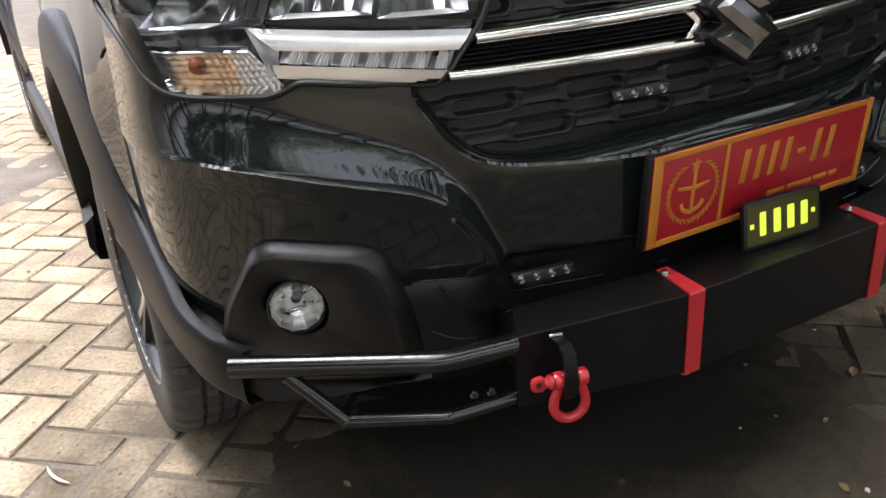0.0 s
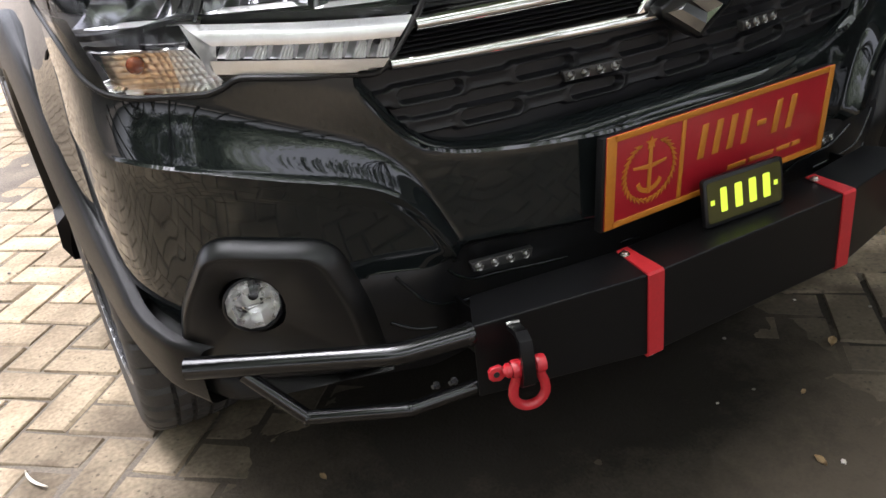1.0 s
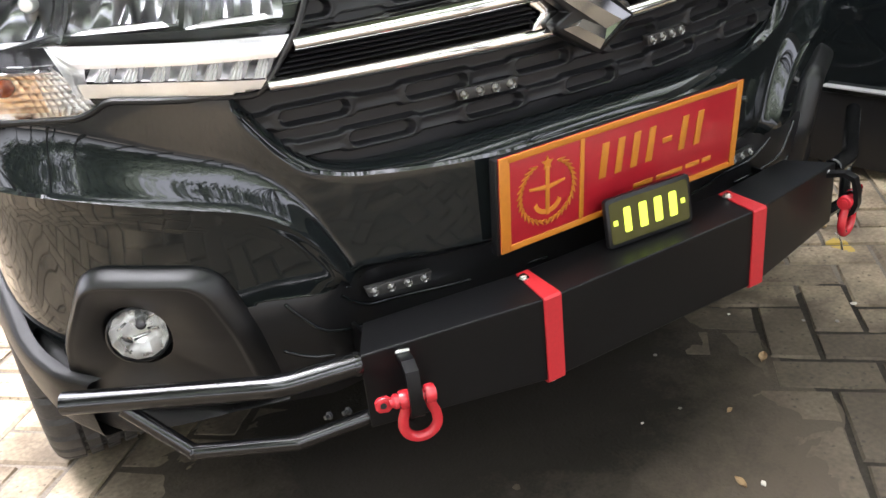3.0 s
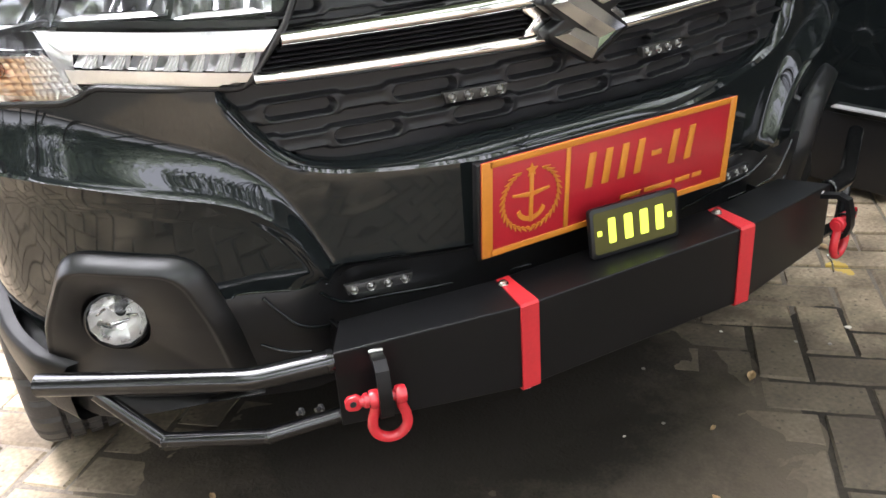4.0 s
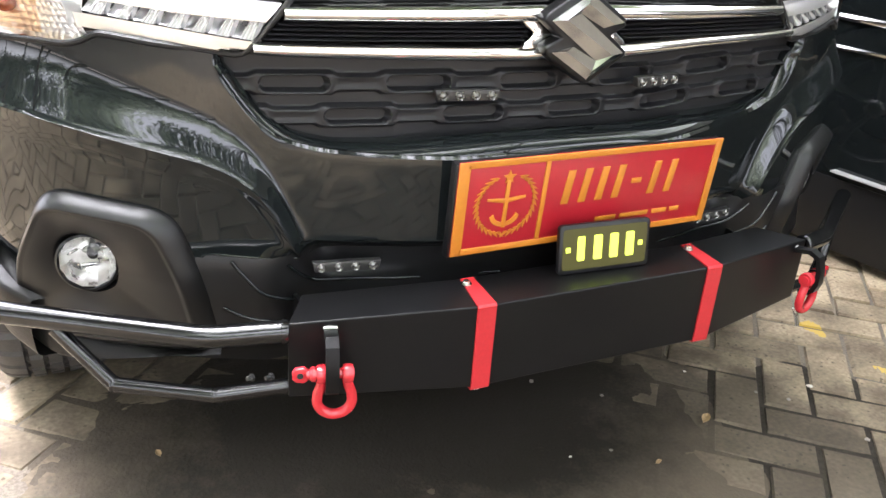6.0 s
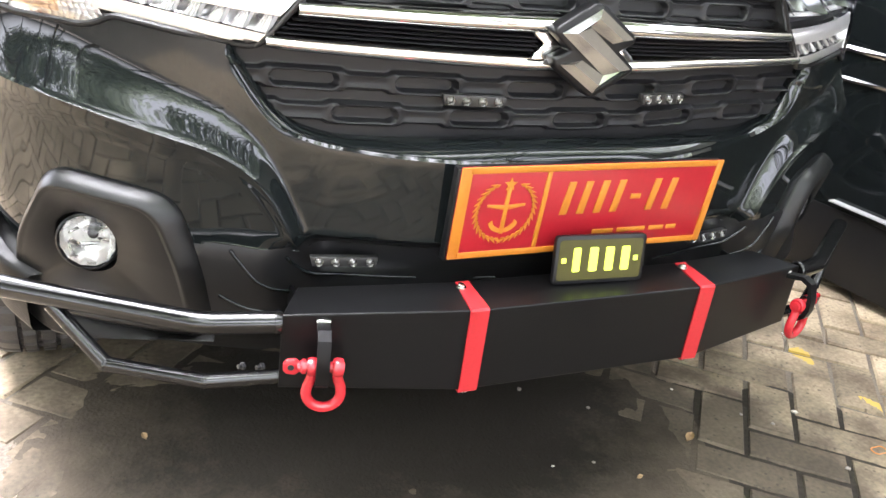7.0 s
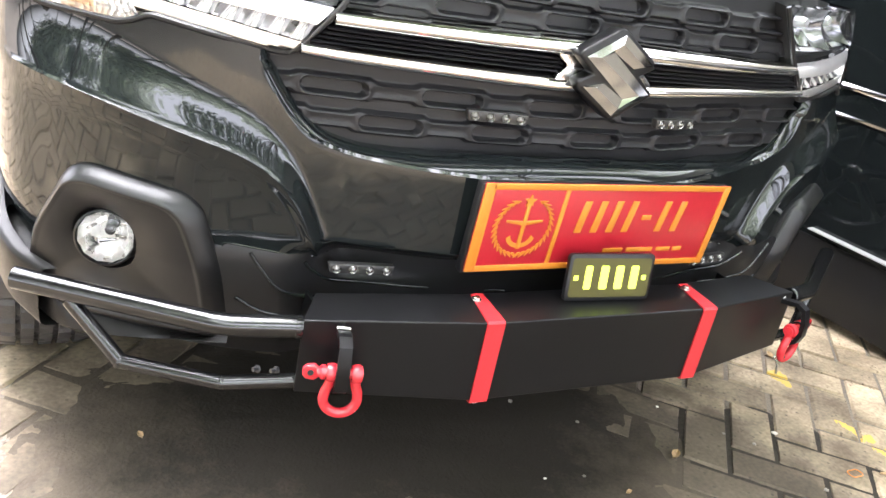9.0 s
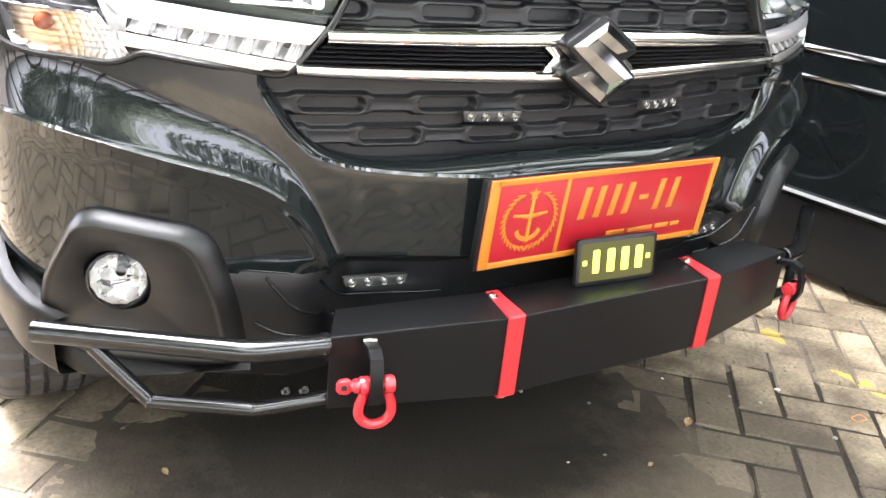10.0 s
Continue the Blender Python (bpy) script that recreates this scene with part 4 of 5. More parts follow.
for s in (-1, 1):
    xe = BX if s < 0 else .492
    upper = [(s * .826, .198, .439), (s * .577, .030, .445), (s * xe, .003, .451)]
    part("upper_tube", tube(fillet(upper, .022, 5), .0160, 20), M_STEELTUBE, bar, "glossy black steel tube", angle=35)
    part("weld", lathe([(.0160, -.006), (.0180, -.002), (.0176, .003), (.0160, .004)], (s * (xe + .003), .004, .4505), (s, .25, 0), 18), M_STEELTUBE, bar)
    lower = [(s * .760, .155, .425), (s * .695, .112, .345), (s * .571, .028, .352), (s * (xe - .006), .012, .356)]
    part("lower_tube", tube(fillet(lower, .004, 2), .0108, 16), M_STEELTUBE, bar, "thinner black steel tube", angle=35)
    for p, q, r in zip(lower, lower[1:], lower[2:]):
        d = (Vector(q) - Vector(p)).normalized() + (Vector(r) - Vector(q)).normalized()
        part("weld", lathe([(.0106, -.0035), (.0122, -.001), (.0122, .001), (.0106, .0035)], q, d, 18), M_STEELTUBE, bar, "bead of weld at a mitred joint")
    part("mount_plate", prism([(s * .425, .06, .36), (s * .425, .13, .36), (s * .425, .13, .44), (s * .425, .06, .44)], (s * .006, 0, 0), .001), M_STEEL, bar)
    part("mount_bolt", lathe([(.006, 0), (.006, .004), (.0035, .004), (.0035, .012), (.0002, .012)], (s * .484, .052, .349), (s, -.3, .1), 6), M_RIMDARK, bar, "dull hexagon bolt")
    part("mount_bolt", lathe([(.006, 0), (.006, .004), (.0035, .004), (.0035, .010), (.0002, .010)], (s * .511, .058, .350), (s, -.3, .1), 6), M_RIMDARK, bar, "dull hexagon bolt")

# pad eyes for the shackles, welded to the beam's face
EYES = ((-.420, -15.0), (.462, 15.0))
for x, turn in EYES:
    yb = box_front(x)
    m = pose(x, yb, 0, 0, 0, turn)
    prof = [(.004, .454), (-.034, .462), (-.052, .455), (-.060, .43), (-.062, .405), (-.057, .388), (-.046, .378), (-.030, .376)]
    mid = Vector((0, -.018, .415))
    rows = []
    for x0, k in ((-.009, 0), (.009, 0), (.009, 1), (-.009, 1), (-.009, 0)):
        row = []
        for y, z in prof:
            p = Vector((x0, y, z))
            way = Vector((0, mid.y - y, mid.z - z)).normalized()
            row.append(m @ (p + way * .0085 * k))
        rows.append(row)
    part("pad_eye", grid(rows), M_STEEL, bar, "black steel loop of bent flat bar", angle=30)
    part("weld", tube([m @ Vector((-.009, .0, .456)), m @ Vector((0, -.003, .458)), m @ Vector((.009, .0, .456))], .0026, 8), M_ZINC, bar)

# ---- bow shackles ----
def shackle(x, turn, side):
    """side: the way the pin's eye points."""
    yb = box_front(x)
    m = pose(x, yb, 0, 0, 0, turn) @ pose(.004, -.042, .408) @ Matrix.Diagonal((.77, .80, .83, 1))
    sh = thing("bow_shackle", "bright red painted steel bow shackle hanging from the bull bar", "shackle", "shackles on the bull bar")
    legs = [(-.021, 0, .012), (-.021, 0, -.006), (-.0235, 0, -.020), (-.029, 0, -.034), (-.031, 0, -.048)]
    arc = [(-.031 * math.cos(a), 0, -.048 - .029 * math.sin(a)) for a in np.linspace(.25, math.pi - .25, 14)]
    pts = legs + arc + [(-p[0], p[1], p[2]) for p in legs[::-1]]
    part("bow", tube([m @ Vector(p) for p in pts], .0075, 14), M_REDGLOSS, sh, "glossy red bow", angle=60)
    for k in (-1, 1):
        c = m @ Vector((k * .0225, 0, .002))
        a = m.to_3x3() @ Vector((k, 0, 0))
        part("boss", lathe([(.0002, -.007), (.0118, -.007), (.0132, -.0035), (.0132, .0035), (.0118, .007), (.0002, .007)], c, a, 20), M_REDGLOSS, sh)
    a = m.to_3x3() @ Vector((side, 0, 0))
    part("pin", lathe([(.0002, -.0262), (.0070, -.0258), (.0075, -.024), (.0075, .026), (.0105, .026), (.0105, .031), (.0075, .034), (.0075, .038)], m @ Vector((0, 0, .002)), a, 16), M_REDGLOSS, sh)
    eye = [(.044, -.008), (.044, .008), (.053, .0145), (.068, .0125), (.074, .006), (.074, -.006), (.068, -.0125), (.053, -.0145)]
    part("pin_eye", prism([m @ Vector((side * u, -.0045, .002 + v)) for u, v in eye], m.to_3x3() @ Vector((0, .009, 0)), .0015), M_REDGLOSS, sh, "flattened red pin head with a dark hole")
    part("pin_hole", lathe([(.0045, 0), (.0045, .0008), (.0002, .0008)], m @ Vector((side * .060, -.0046, .002)), m.to_3x3() @ Vector((0, -1, 0)), 12), M_DARK, sh)
    part("washer", lathe([(.0095, -.002), (.0125, -.002), (.0125, .002), (.0095, .002)], m @ Vector((side * .0115, 0, .002)), a, 16, True), M_CLAD, sh)


shackle(*EYES[0], -1)
shackle(*EYES[1], 1)

# end of a thin wire hanging behind the lug
part("wire", tube([(.448, -.045, .352), (.452, -.055, .338), (.463, -.052, .316)], .0016, 8), M_ZINC, bar, "bent end of a thin bright wire")

# ---- number plate ----
plate = thing("number_plate", "embossed red number plate with golden border in a black holder", "number plate")
PT = Matrix(((1, 0, 0, .0105), (0, 1, 0, .0165), (0, 0, 1, .5955), (0, 0, 0, 1))) @ pose(0, 0, 0, 5.0, 0, .3) @ Matrix.Rotation(radians(-.3), 4, 'Y')
PW, PH = .238, .0745


def on_plate(u, v, out=0.0):
    return PT @ Vector((u, -out, v))


def plate_shape(name, poly, out0, out1, material, parent, label="", bevel=.0):
    return part(name, prism([on_plate(u, v, out1) for u, v in poly], PT.to_3x3() @ Vector((0, out1 - out0, 0)), bevel), material, parent, label)


def rect(u0, v0, u1, v1, slant=0.0):
    return [(u0, v0), (u1, v0), (u1 + slant, v1), (u0 + slant, v1)]


plate_shape("holder", rect(-PW - .004, -PH - .004, PW + .002, PH - .003), -.016, .0, M_PLASTIC, plate, "black plastic holder", .002)
plate_shape("sheet", rect(-PW, -PH, PW, PH), 0, .0025, M_PLATE_RED, plate, "red painted sheet", .0006)
bw = .013
for poly in (rect(-PW, -PH, -PW + bw * 1.35, PH), rect(PW - bw, -PH, PW, PH), rect(-PW + bw, PH - .010, PW - bw, PH), rect(-PW + bw, -PH, PW - bw, -PH + .010), rect(-.0955, -PH + .010, -.0875, PH - .010)):
    plate_shape("border", poly, .0015, .0042, M_PLATE_GOLD, plate, "raised golden border", .0009)
# characters as plain raised bars
for u in (-.062, -.031, .0, .031, .100, .133):
    plate_shape("character", rect(u + .003, -.010, u + .0165, .046, .006), .002, .0040, M_PLATE_GOLD, plate, "raised golden bar", .0011)
plate_shape("dash", rect(.068, .012, .088, .021), .002, .0042, M_PLATE_GOLD, plate, "", .001)
for u, w in ((.012, .040), (.060, .056), (.124, .030), (.160, .020)):
    plate_shape("small_line", rect(u, -.048, u + w, -.040), .002, .0036, M_PLATE_GOLD, plate, "", .0006)
# emblem of plain shapes: a wreath of leaves round a cross bar and a stem
em = plate_shape("emblem", rect(-.1585, -.036, -.1515, .040), .002, .0042, M_PLATE_GOLD, plate, "raised golden emblem of plain shapes", .0008)
EC = (-.155, .0)
plate_shape("emblem_bar", [(-.187, .010), (-.155, .004), (-.123, .010), (-.123, .014), (-.155, .012), (-.187, .014)], .002, .0040, M_PLATE_GOLD, em, "", .0006)
plate_shape("emblem_star", [(EC[0] + (.011 if k % 2 == 0 else .005) * math.sin(k * math.pi / 5), .046 + (.011 if k % 2 == 0 else .005) * math.cos(k * math.pi / 5)) for k in range(10)], .002, .0042, M_PLATE_GOLD, em)
hook = [(EC[0] + .025 * math.cos(a), -.014 + .020 * math.sin(a)) for a in np.linspace(math.pi * 1.05, math.pi * 1.95, 14)]
hook2 = [(EC[0] + .019 * math.cos(a), -.010 + .017 * math.sin(a)) for a in np.linspace(math.pi * 1.95, math.pi * 1.05, 14)]
plate_shape("emblem_hook", hook + hook2, .002, .0040, M_PLATE_GOLD, em)
for k in range(30):
    a = radians(118 + k * 304 / 29)
    for d, ln in ((.55, .0105), (-.35, .006)):
        c0 = Vector((EC[0] + .0475 * math.cos(a), .002 + .0475 * math.sin(a)))
        t = Vector((math.cos(a + (.9 if a < math.pi * 1.5 else -.9) * (1 if d > 0 else -1.9)), math.sin(a + (.9 if a < math.pi * 1.5 else -.9) * (1 if d > 0 else -1.9))))
        nrm = Vector((-t.y, t.x))
        plate_shape("emblem_leaf", [tuple(c0 - t * ln * .4), tuple(c0 + nrm * .0028), tuple(c0 + t * ln), tuple(c0 - nrm * .0028)], .002, .0040, M_PLATE_GOLD, em)

# ---- text display standing on the beam ----
disp = thing("text_display", "slim black display with glowing yellow-green characters standing on the bull bar", "display")
DM = pose(.0215, -.022, BT + .0015, -8.5, 0, -3.2)
DW, DH = .0815, .078


def disp_poly(u0, v0, u1, v1, r, y):
    return [DM @ Vector((p.x, y, p.y)) for p in rounded([(u0, v0), (u1, v0), (u1, v1), (u0, v1)], r, 4)]


dv = DM.to_3x3() @ Vector((0, 1, 0))
part("case", prism(disp_poly(-DW, 0, DW, DH, .008, -.0045), dv * .009, .0012), M_PLASTIC, disp, "black rounded case")
part("screen", prism(disp_poly(-DW + .006, .0065, DW - .006, DH - .0065, .006, -.0052), dv * .0008), M_SCREEN, disp, "dim olive screen")
for u, w in ((-.050, .013), (-.021, .015), (.008, .015), (.037, .015)):
    part("character", prism(disp_poly(u, .020, u + w, .059, .003, -.0056), dv * .0005), M_GLYPH, disp, "glowing yellow-green bar")
for u in (-.070, .060):
    part("dash", prism(disp_poly(u, .035, u + .008, .043, .001, -.0056), dv * .0005), M_GLYPH, disp)

# ---- the black vehicle alongside ----
near = thing("parked_vehicle", "black vehicle side with bright trim strips parked alongside", "vehicle")
def flank(y):
    return 1.53 - .15 * y
part("door_panel", grid([[(flank(y) - .02 * math.sin(min(1, max(0, (z - .2) / .9)) * math.pi), y, z) for y in np.linspace(-2.0, 3.2, 50)] for z in (.24, .27, .40, .55, .70, .85, .95, 1.02)], thick=(.06, 0, 0)), M_PAINT, near, "glossy black door panel")
# narrow bright strips along the door
for z, h in ((.718, .009), (.634, .006)):
    part("trim_strip", grid([[(flank(y) - .022 - o, y, z + q + .003 * math.sin(y * 23) * (o > 0)) for y in np.linspace(-2.0, 3.2, 90)] for q, o in ((-h, 0), (-h * .6, .006), (h * .5, .008), (h, 0))]), M_RIM, near, "narrow scuffed metal trim strip")
part("trim_strip", grid([[(flank(y) - .030 - o, y, .276 + q) for y in np.linspace(-2.0, .69, 40)] for q, o in ((-.0042, -.022), (-.002, .0), (.002, .0), (.0042, -.022))]), M_STRIP, near, "thin bright trim strip")
def across(y, u):
    """A point over the vehicle's width: u = 0 at the near flank, 1 at the far one."""
    return flank(y) + .07 + 1.62 * u


part("body_shell", prism([(across(-2.0, 0), -2.0, .22), (across(3.2, 0), 3.2, .22), (across(3.2, 1), 3.2, .22), (across(-2.0, 1), -2.0, .22)], (0, 0, .78), .04), M_PAINT, near, "black painted body")
part("cabin", grid([[(across(y, .5 + q * w), y, z) for q in (-1, -.5, .5, 1)] for y, z, w in ((-1.2, 1.0, .47), (-.5, 1.52, .40), (.4, 1.58, .39), (2.2, 1.56, .39), (3.0, 1.05, .46))]), M_PAINT, near, "black painted roof")
for q in (-1, 1):
    part("side_glass", grid([[(across(y, .5 + q * (.47 - .07 * v)), y + (.65 * v if y < 0 else (-.7 * v if y > 2.5 else 0)), 1.0 + .50 * v) for y in (-1.15, .2, 1.4, 2.95)] for v in (0, .5, 1)]), M_GLASSDARK, near, "dark side windows")
    for k in (-.9, 2.0):
        part("far_tyre" if q > 0 else "near_tyre", lathe([(.19, -.10), (.30, -.10), (.33, -.07), (.33, .07), (.30, .10), (.19, .10)], (across(k, .5 + q * .40), k, .33), (1, .15, 0), 36), M_RUBBER, near, "black tyre")
part("sill_panel", grid([[(flank(y) - .012 + o, y, z) for y in np.linspace(-1.9, 3.1, 24)] for z, o in ((.02, .05), (.03, .012), (.08, .0), (.20, .0), (.252, .006))], thick=(.02, 0, 0)), M_PLASTIC, near, "black plastic side skirt")

# unseen plain wall added behind the parked vehicle to block sky reflected in the nose
tagged(new("unseen_wall_east", mesh_of("unseen_wall_east", prism([(4.0, -3.5, -.05), (4.2, -3.5, -.05), (4.2, 10.0, -.05), (4.0, 10.0, -.05)], (0, 0, 3.6), .01), M_WALL)), "unseen plain weathered grey rendered wall, added to block sky", "wall", kind="structure")

# ---- unseen trees over and beyond the forecourt, for reflections and shade ----
M_BARK = surface("tree_bark", (0.10, 0.075, 0.05), 0.9, 0, 40, 0.4, 6, 0.8)
def leaf_material():
    m, n, l, b = tree_of("green_leaves")
    geo = n.new("ShaderNodeNewGeometry")
    r = n.new("ShaderNodeValToRGB")
    r.color_ramp.elements[0].color, r.color_ramp.elements[1].color = (0.085, 0.105, 0.07, 1), (0.15, 0.18, 0.115, 1)
    l.new(geo.outputs["Random Per Island"], r.inputs["Fac"])
    l.new(r.outputs[0], b.inputs["Base Color"])
    b.inputs["Roughness"].default_value = 0.45
    tl, mx = n.new("ShaderNodeBsdfTranslucent"), n.new("ShaderNodeMixShader")
    tl.inputs["Color"].default_value = (0.60, 0.66, 0.52, 1)
    mx.inputs["Fac"].default_value = 0.6
    l.new(b.outputs[0], mx.inputs[1])
    l.new(tl.outputs[0], mx.inputs[2])
    l.new(mx.outputs[0], n["Material Output"].inputs["Surface"])
    return m


M_LEAF = leaf_material()
def tree(x, y, height, spread, seed, leaves=2600, box=None, gap=(0, 0, 0), sparse=0.0, fine=1.0):
    """box: an even canopy between two corners; gap: a stretch of y in which only the share sparse of the leaves grows, a sixth of them beyond its edge in x."""
    rnd = random.Random(seed)
    t = thing("tree", "unseen broad leafy tree with a dark green crown", "tree", "trees round the forecourt")
    top = Vector((x + rnd.uniform(-.3, .3), y, height * .62))
    trunk = [tube([(x, y, -.05), (x + .05, y - .04, height * .25), top], .2, 10, True, [.17, .12, .07])]
    clumps = []
    for k in range(9):
        a, e = rnd.uniform(0, 6.28), rnd.uniform(.15, 1.1)
        tip = top + Vector((math.cos(a) * math.cos(e), math.sin(a) * math.cos(e), math.sin(e))) * spread * rnd.uniform(.6, 1.0)
        base = Vector((x, y, height * rnd.uniform(.35, .6)))
        trunk.append(tube([base, base.lerp(tip, .5) + Vector((0, 0, .15)), tip], .05, 7, True, [.045, .03, .012]))
        clumps += [tip + Vector((rnd.gauss(0, .4), rnd.gauss(0, .4), rnd.gauss(0, .3))) * spread * .45 for _ in range(5)]
    if box:
        lo, hi = Vector(box[0]), Vector(box[1])
        clumps = [Vector([rnd.uniform(a, b) for a, b in zip(lo, hi)]) for _ in range(420)]
        for k in range(0, 420, 28):
            base = Vector((x, y, height * .62))
            trunk.append(tube([base, base.lerp(clumps[k], .5) + Vector((0, 0, .2)), clumps[k]], .05, 7, True, [.05, .03, .010]))
        spread = 2.4
    part("trunk", join(*trunk), M_BARK, t, "forked brown trunk")
    vs, fs = [], []
    for k in range(leaves):
        c = rnd.choice(clumps)
        p = c + Vector((rnd.gauss(0, 1), rnd.gauss(0, 1), rnd.gauss(0, .7))) * spread * .17
        if box:
            p = Vector([rnd.uniform(a, b) for a, b in zip(lo, hi)])
        if gap[0] < p.y < gap[1] and rnd.random() > (sparse if p.x < gap[2] else .16):
            continue
        m = Euler((rnd.uniform(-1, 1), rnd.uniform(-1, 1), rnd.uniform(0, 6.3))).to_matrix()
        w, ln = rnd.uniform(.055, .09) * fine, rnd.uniform(.12, .20) * fine
        n0 = len(vs)
        vs += [tuple(p + m @ Vector(q)) for q in ((0, -ln, 0), (w, 0, .015), (0, ln, 0), (-w, 0, .015))]
        fs.append((n0, n0 + 1, n0 + 2, n0 + 3))
    me = bpy.data.meshes.new("crown")
    me.from_pydata(vs, [], fs)
    me.materials.append(M_LEAF)
    cr = new("crown", me)
    cr.parent = t
    tagged(cr, "dense green foliage with gaps")


tree(1.8, -4.6, 5.0, 1.0, 77, 60000, ((-2.6, -3.2, 3.3), (6.0, 1.5, 5.1)), (-1.95, 1.5, -1.2), .13, .52)
# unseen canopy added to shade the bricks right of the car
tree(3.2, 5.4, 4.6, 1.0, 61, 3400, ((-.6, -.7, 3.8), (3.0, 2.0, 4.6)))
# unseen canopy added to shade the ground ahead on the left
tree(-3.6, 5.6, 4.8, 1.0, 63, 3800, ((-7.0, -1.8, 3.8), (-2.5, .4, 4.8)))
# unseen canopy added to darken the ground left of the car
tree(-4.8, 8.2, 4.8, 1.0, 65, 3600, ((-7.6, .8, 3.8), (-2.85, 4.8, 4.8)))
for k, (x, y, hh, sp) in enumerate(((-10.5, -9.5, 8.0, 3.4), (-9.6, -5.6, 8.6, 3.5), (-9.0, -1.9, 8.0, 3.3), (-8.8, 1.6, 7.4, 3.0), (-7.2, -12.0, 8.6, 3.5), (-3.0, -13.0, 8.2, 3.4), (1.5, -13.5, 8.4, 3.4))):
    tree(x, y, hh, sp, 40 + k, 5000)
# low unseen trees that fill the sky reflected from the left
for k, (x, y, hh, sp) in enumerate(((-12.0, -7.4, 4.8, 2.4), (-12.2, -3.8, 4.6, 2.4), (-12.0, -.2, 4.8, 2.4), (-11.6, 3.4, 4.6, 2.4))):
    tree(x, y, hh, sp, 80 + k, 4000)
# low unseen trees added ahead to cut skylight near the horizon
for k, (x, y, hh, sp) in enumerate(((-8.2, -9.2, 4.6, 2.4), (-4.8, -10.0, 4.8, 2.4), (-1.2, -10.2, 4.6, 2.4), (2.4, -10.0, 4.7, 2.4), (6.0, -9.4, 4.6, 2.4))):
    tree(x, y, hh, sp, 90 + k, 4000)

# ---- brick paving in a herringbone bond ----
TH, PITCH, OX, OY = -.7341, .1086, -1.1083, .9365
CT, ST = math.cos(TH), math.sin(TH)


def lattice(i, j):
    return OX + PITCH * (CT * i - ST * j), OY + PITCH * (ST * i + CT * j)


def brick_verts():
    hl, hw, g = PITCH - .0038, PITCH / 2 - .0038, .0055
    out = []
    for dx, dy, dz in ((hl, hw, -.03), (hl - g * .3, hw - g * .3, -.005), (hl - g, hw - g, 0)):
        for sx, sy in ((-1, -1), (1, -1), (1, 1), (-1, 1)):
            out.append((sx * dx, sy * dy, dz))
    return out


BF = [(8, 9, 10, 11)] + [(a * 4 + k, a * 4 + (k + 1) % 4, (a + 1) * 4 + (k + 1) % 4, (a + 1) * 4 + k) for a in range(2) for k in range(4)]
meshes = []
for k in range(6):
    rnd = random.Random(k)
    v = [(x + rnd.uniform(-.0025, .0025), y + rnd.uniform(-.0025, .0025), z + (rnd.uniform(-.0012, .0012) if z > -.02 else 0)) for x, y, z in brick_verts()]
    me = bpy.data.meshes.new("brick")
    me.from_pydata(v, [], BF)
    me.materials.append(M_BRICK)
    for p in me.polygons:
        p.use_smooth = False
    meshes.append(me)
paving = tagged(new("pavement"), "worn beige brick paving laid in herringbone", "pavement", kind="structure")
rnd = random.Random(5)
bricks = []
for k in range(-60, 61):
    for m in range(-30, 31):
        i, j = k + 2 * m, k - 2 * m
        for di, dj, turn in ((.5, 1, math.pi / 2), (1, .5 - 1, 0.0)):
            x, y = lattice(i + di, j + dj)
            if -4.5 < x < 3.6 and -4.2 < y < 6.5:
                bricks.append((x, y, TH + turn, rnd.uniform(-.0020, .0012), rnd.uniform(-.45, .45), rnd.uniform(-.45, .45), rnd.randrange(6)))


def seen(b):
    x, y = b[0], b[1]
    return (-1.75 < x < -.62 and .05 < y < 2.3) or (.0 < x < 1.6 and -.75 < y < .75) or (-.62 < x < 0 and -.45 < y < .1)


near_bricks = [b for b in bricks if seen(b)]
near_bricks.sort(key=lambda b: abs(b[0]) + abs(b[1] - .4))
close, rest = near_bricks[:300], near_bricks[300:] + [b for b in bricks if not seen(b)]
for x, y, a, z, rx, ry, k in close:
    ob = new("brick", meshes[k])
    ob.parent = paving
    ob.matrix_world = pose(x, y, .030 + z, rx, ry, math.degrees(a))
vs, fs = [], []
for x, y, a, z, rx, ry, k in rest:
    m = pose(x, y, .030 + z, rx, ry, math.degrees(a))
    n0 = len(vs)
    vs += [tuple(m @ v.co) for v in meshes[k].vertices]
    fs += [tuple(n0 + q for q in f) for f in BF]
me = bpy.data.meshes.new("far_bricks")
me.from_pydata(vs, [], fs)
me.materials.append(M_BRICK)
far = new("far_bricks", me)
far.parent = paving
tagged(far, kind="stuff")
paving.location.z = -.030

# dark film painting the car's shade into the joints in front of the bar
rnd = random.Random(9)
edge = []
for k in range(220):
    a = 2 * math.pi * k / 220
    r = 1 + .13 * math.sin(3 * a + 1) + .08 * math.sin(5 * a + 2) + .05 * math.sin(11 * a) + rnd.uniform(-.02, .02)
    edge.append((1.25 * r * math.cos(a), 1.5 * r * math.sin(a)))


def film_z(x, y):
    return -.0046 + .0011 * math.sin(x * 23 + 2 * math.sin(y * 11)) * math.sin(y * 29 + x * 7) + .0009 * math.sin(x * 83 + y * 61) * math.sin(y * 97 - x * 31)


rows = [[(-.06 + x * q, -.80 + y * q, film_z(x * q, y * q) - .006 * (q == 1)) for x, y in edge] for q in np.linspace(.01, 1, 90)]
tagged(new("shade_film", mesh_of("shade_film", grid(rows, close=True), M_SHADE_FILM)), "dark film painting shade into the brick joints", "mud", kind="structure")

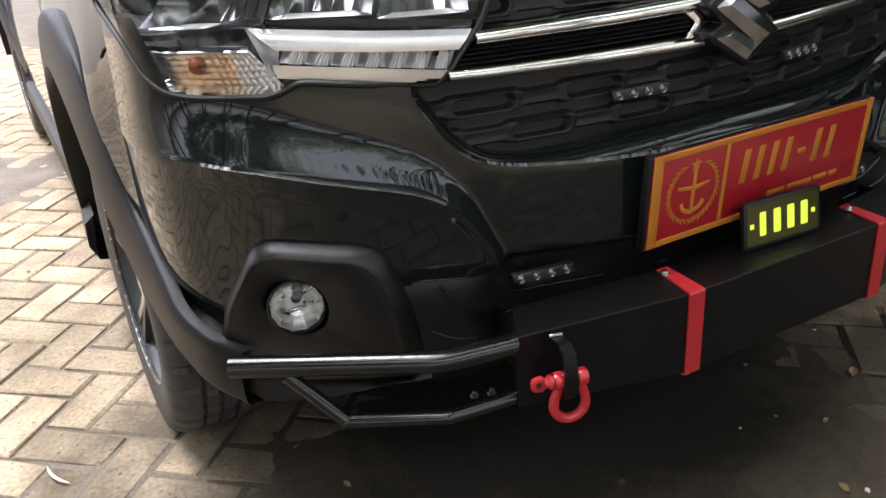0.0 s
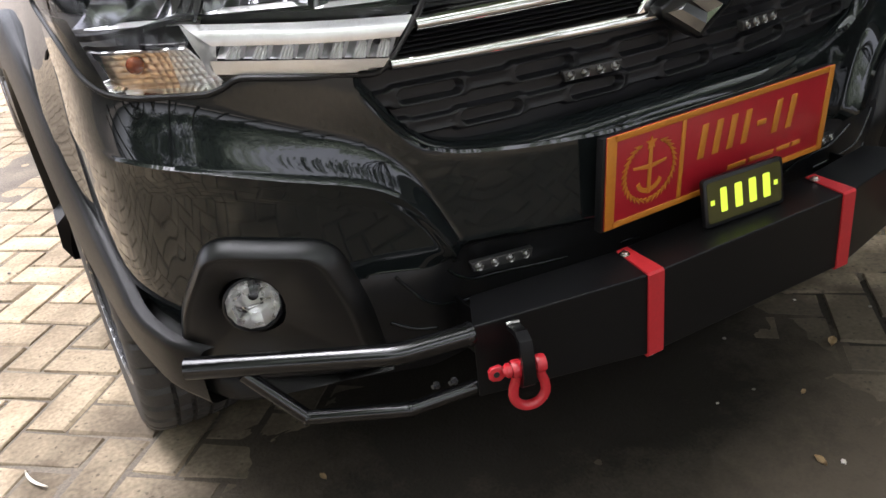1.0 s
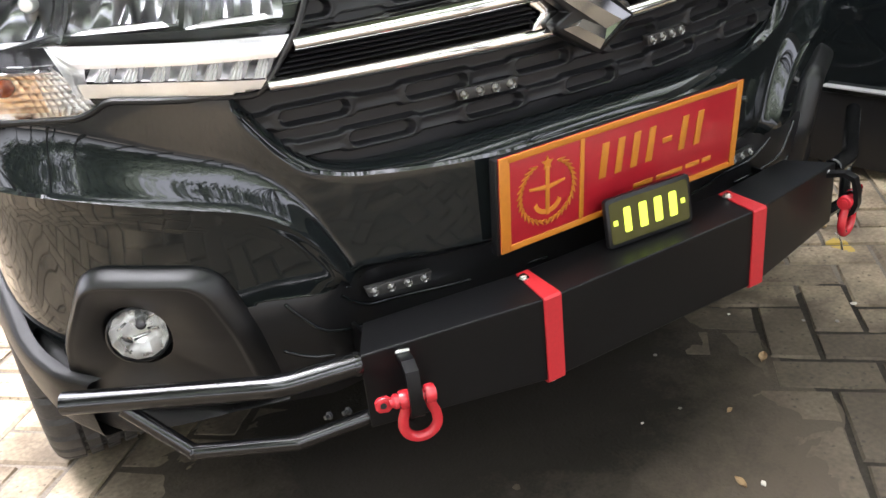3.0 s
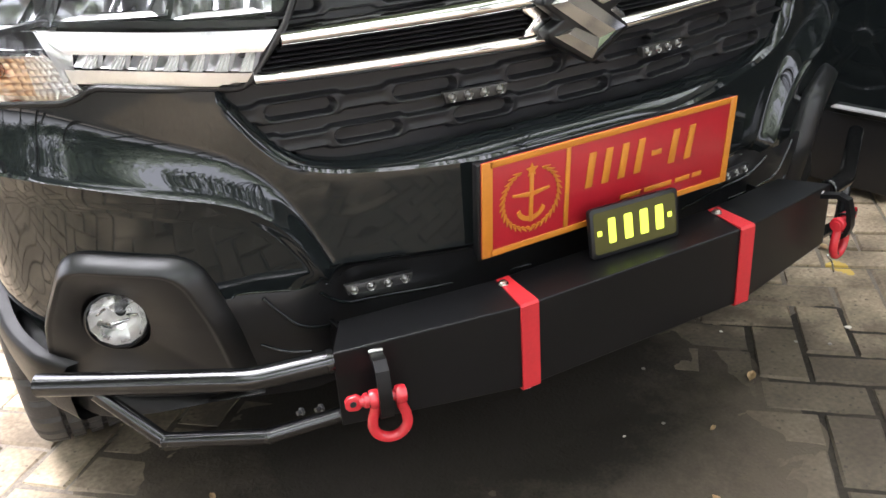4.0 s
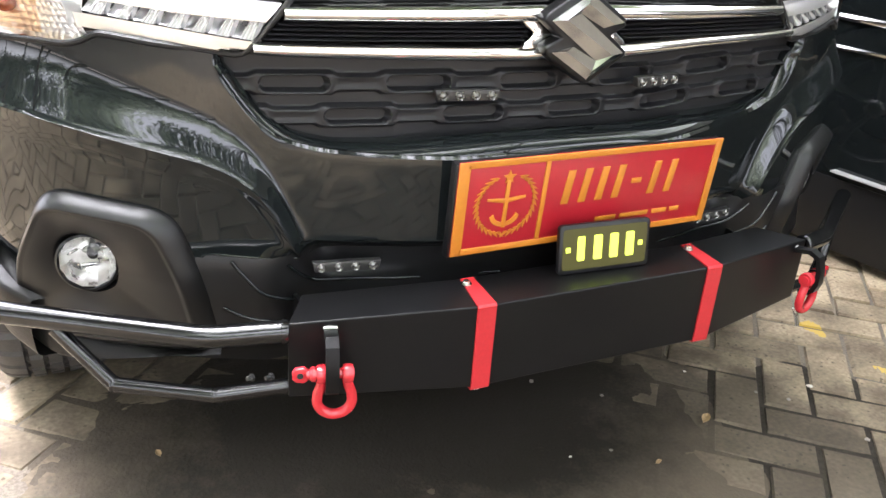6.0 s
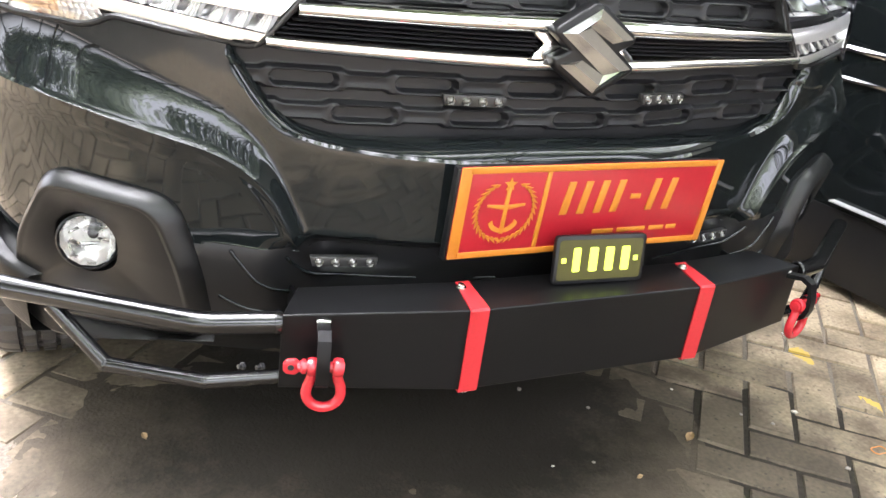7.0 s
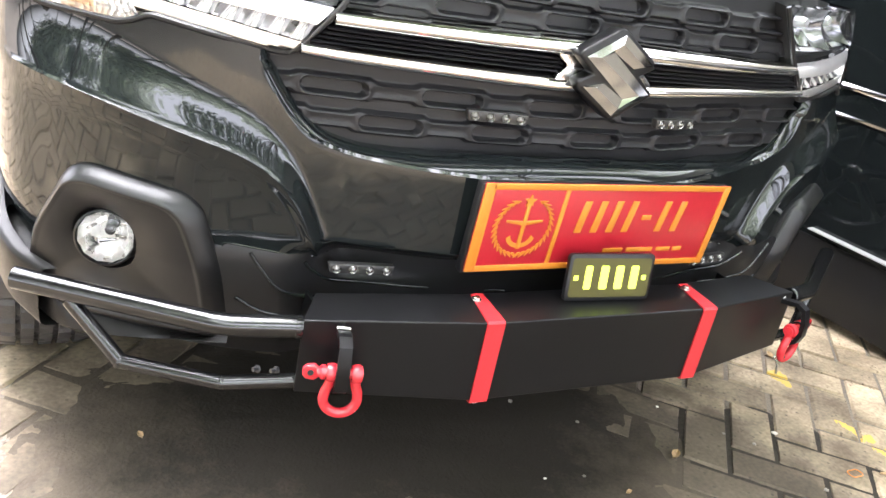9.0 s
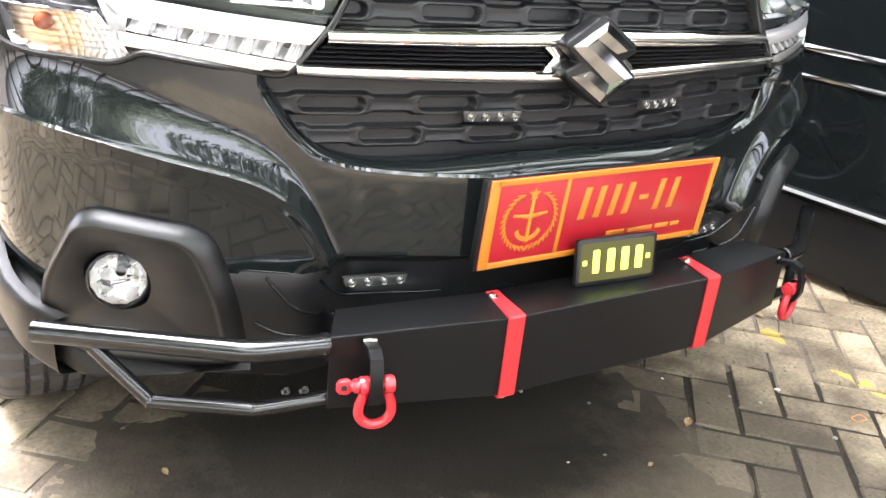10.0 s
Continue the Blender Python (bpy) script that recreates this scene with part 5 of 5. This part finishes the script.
# sandy soil washed over the bricks beside the car
rnd = random.Random(14)
edge = []
for k in range(150):
    a = 2 * math.pi * k / 150
    r = 1 + .22 * math.sin(2 * a + .6) + .13 * math.sin(5 * a) + .07 * math.sin(9 * a + 2) + rnd.uniform(-.04, .04)
    edge.append((.42 * r * math.cos(a), .62 * r * math.sin(a)))
rows = [[(-1.12 + x * q, 2.85 + y * q, .0025 - .0105 * q ** 3 + .0016 * math.sin(x * q * 37) * math.sin(y * q * 29 + 1)) for x, y in edge] for q in np.linspace(.01, 1, 50)]
tagged(new("soil_patch", mesh_of("soil_patch", grid(rows, close=True), M_SOIL)), "thin patch of sandy brown soil over the bricks", "soil", kind="structure")

# trodden soil over the bricks: under-car shade painted dark, sandy and thin beside it
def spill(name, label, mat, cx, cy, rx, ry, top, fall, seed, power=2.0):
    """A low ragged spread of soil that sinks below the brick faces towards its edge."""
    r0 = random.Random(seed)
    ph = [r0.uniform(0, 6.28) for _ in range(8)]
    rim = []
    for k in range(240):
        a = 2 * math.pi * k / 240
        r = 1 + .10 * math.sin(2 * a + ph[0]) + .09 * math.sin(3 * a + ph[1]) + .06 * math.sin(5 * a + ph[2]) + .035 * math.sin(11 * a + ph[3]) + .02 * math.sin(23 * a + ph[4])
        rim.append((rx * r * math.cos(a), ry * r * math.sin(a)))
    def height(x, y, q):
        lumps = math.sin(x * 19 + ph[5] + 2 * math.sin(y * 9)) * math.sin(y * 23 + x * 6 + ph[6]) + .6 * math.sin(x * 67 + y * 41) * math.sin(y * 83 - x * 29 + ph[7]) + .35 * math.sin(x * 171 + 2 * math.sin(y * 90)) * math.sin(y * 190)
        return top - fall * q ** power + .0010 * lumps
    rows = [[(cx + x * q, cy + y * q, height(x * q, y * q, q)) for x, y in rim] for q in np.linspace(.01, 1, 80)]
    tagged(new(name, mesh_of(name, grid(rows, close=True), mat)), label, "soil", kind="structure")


spill("shade_soil_spread", "brown soil trodden over the bricks with the car's shade painted in dark", M_BROWN, -.185, .10, .625, .82, .0056, .0090, 8, 3.0)
spill("sand_spread", "thin sandy dust filling the brick joints", M_SOIL, -1.02, .22, .34, .60, .0002, .0064, 5)

# dry leaves and crumbs of stone lying on the bricks
M_DRY = surface("dry_leaf", (0.30, 0.20, 0.10), 0.8, 0, 90, 0.4, 20, 0.3)
M_STONE = surface("grey_pebble", (0.22, 0.20, 0.17), 0.9, 0, 120, 0.3, 40, 0.4, per_object=.3)
for x, y, turn, size in ((.46, .10, 30, .020), (.13, -.13, 75, .016), (.27, .02, 10, .010), (-1.00, .55, 50, .018), (.95, -.08, 120, .018), (-1.35, 1.10, 15, .022), (1.08, .42, 60, .020), (-.62, .38, 95, .012)):
    leaf = thing("dry_leaf", "small curled dry brown leaf lying on the bricks", "leaf", "dry leaves on the paving", (x, y, .002), turn)
    part("blade", grid([[(size * u, size * .45 * v * math.sin(math.pi * (u + 1.05) / 2.1) + 0.001 * u, .0015 + size * .25 * v * v + .0012 * math.sin(u * 5)) for v in (-1, -.5, 0, .5, 1)] for u in np.linspace(-1, 1, 9)], thick=(0, 0, .0006)), M_DRY, leaf)
rnd = random.Random(21)
for k in range(16):
    x, y = (rnd.uniform(-1.8, -.9), rnd.uniform(.3, 1.9)) if k % 2 else (rnd.uniform(.1, 1.3), rnd.uniform(-.3, .5))
    size = rnd.uniform(.003, .007)
    bm = bmesh.new()
    bmesh.ops.create_icosphere(bm, subdivisions=1, radius=size)
    for v in bm.verts:
        v.co = v.co * rnd.uniform(.75, 1.15)
        v.co.z = v.co.z * .6 + size * .4
    ob = new("pebble", mesh_of("pebble", bm, M_STONE))
    ob.matrix_world = pose(x, y, .0015, 0, 0, rnd.uniform(0, 360))
    tagged(ob, "small rough grey crumb of stone on the bricks", "pebble", "pebbles on the paving")

# a yellow rubber band, a pale sliver of leaf and white crumbs
band = thing("rubber_band", "thin yellow rubber band lying on a brick", "rubber band", "", (.871, -.051, .003))
part("loop", tube([(.019 * math.cos(a), .013 * math.sin(a) + .002 * math.sin(3 * a), .0012) for a in np.linspace(0, 2 * math.pi, 30)], .0012, 6, False), M_PLATE_GOLD, band)
M_PALE = surface("pale_dry_leaf", (0.62, 0.58, 0.50), 0.7, 0, 90, 0.2, 20, 0.2)
sliver = thing("dry_leaf", "narrow pale curved sliver of dry leaf on the bricks", "leaf", "dry leaves on the paving", (-1.105, .725, .002), -68)
part("blade", grid([[(.045 * u, .009 * u * u + .0035 * v * (1 - u * u) ** .5, .002 + .003 * v * v) for v in (-1, 0, 1)] for u in np.linspace(-.99, .99, 13)], thick=(0, 0, .0005)), M_PALE, sliver)
for x, y, size in ((.157, -.156, .007), (.78, .113, .008), (.541, .265, .004), (.112, .094, .004)):
    bm = bmesh.new()
    bmesh.ops.create_icosphere(bm, subdivisions=1, radius=size)
    for v in bm.verts:
        v.co = Vector((v.co.x * rnd.uniform(.8, 1.3), v.co.y * rnd.uniform(.5, .9), v.co.z * .5 + size * .4))
    ob = new("crumb", mesh_of("crumb", bm, M_PALE))
    ob.matrix_world = pose(x, y, .004, 0, 0, rnd.uniform(0, 360))
    tagged(ob, "small whitish crumb lying on the bricks", "crumb", "crumbs on the paving")
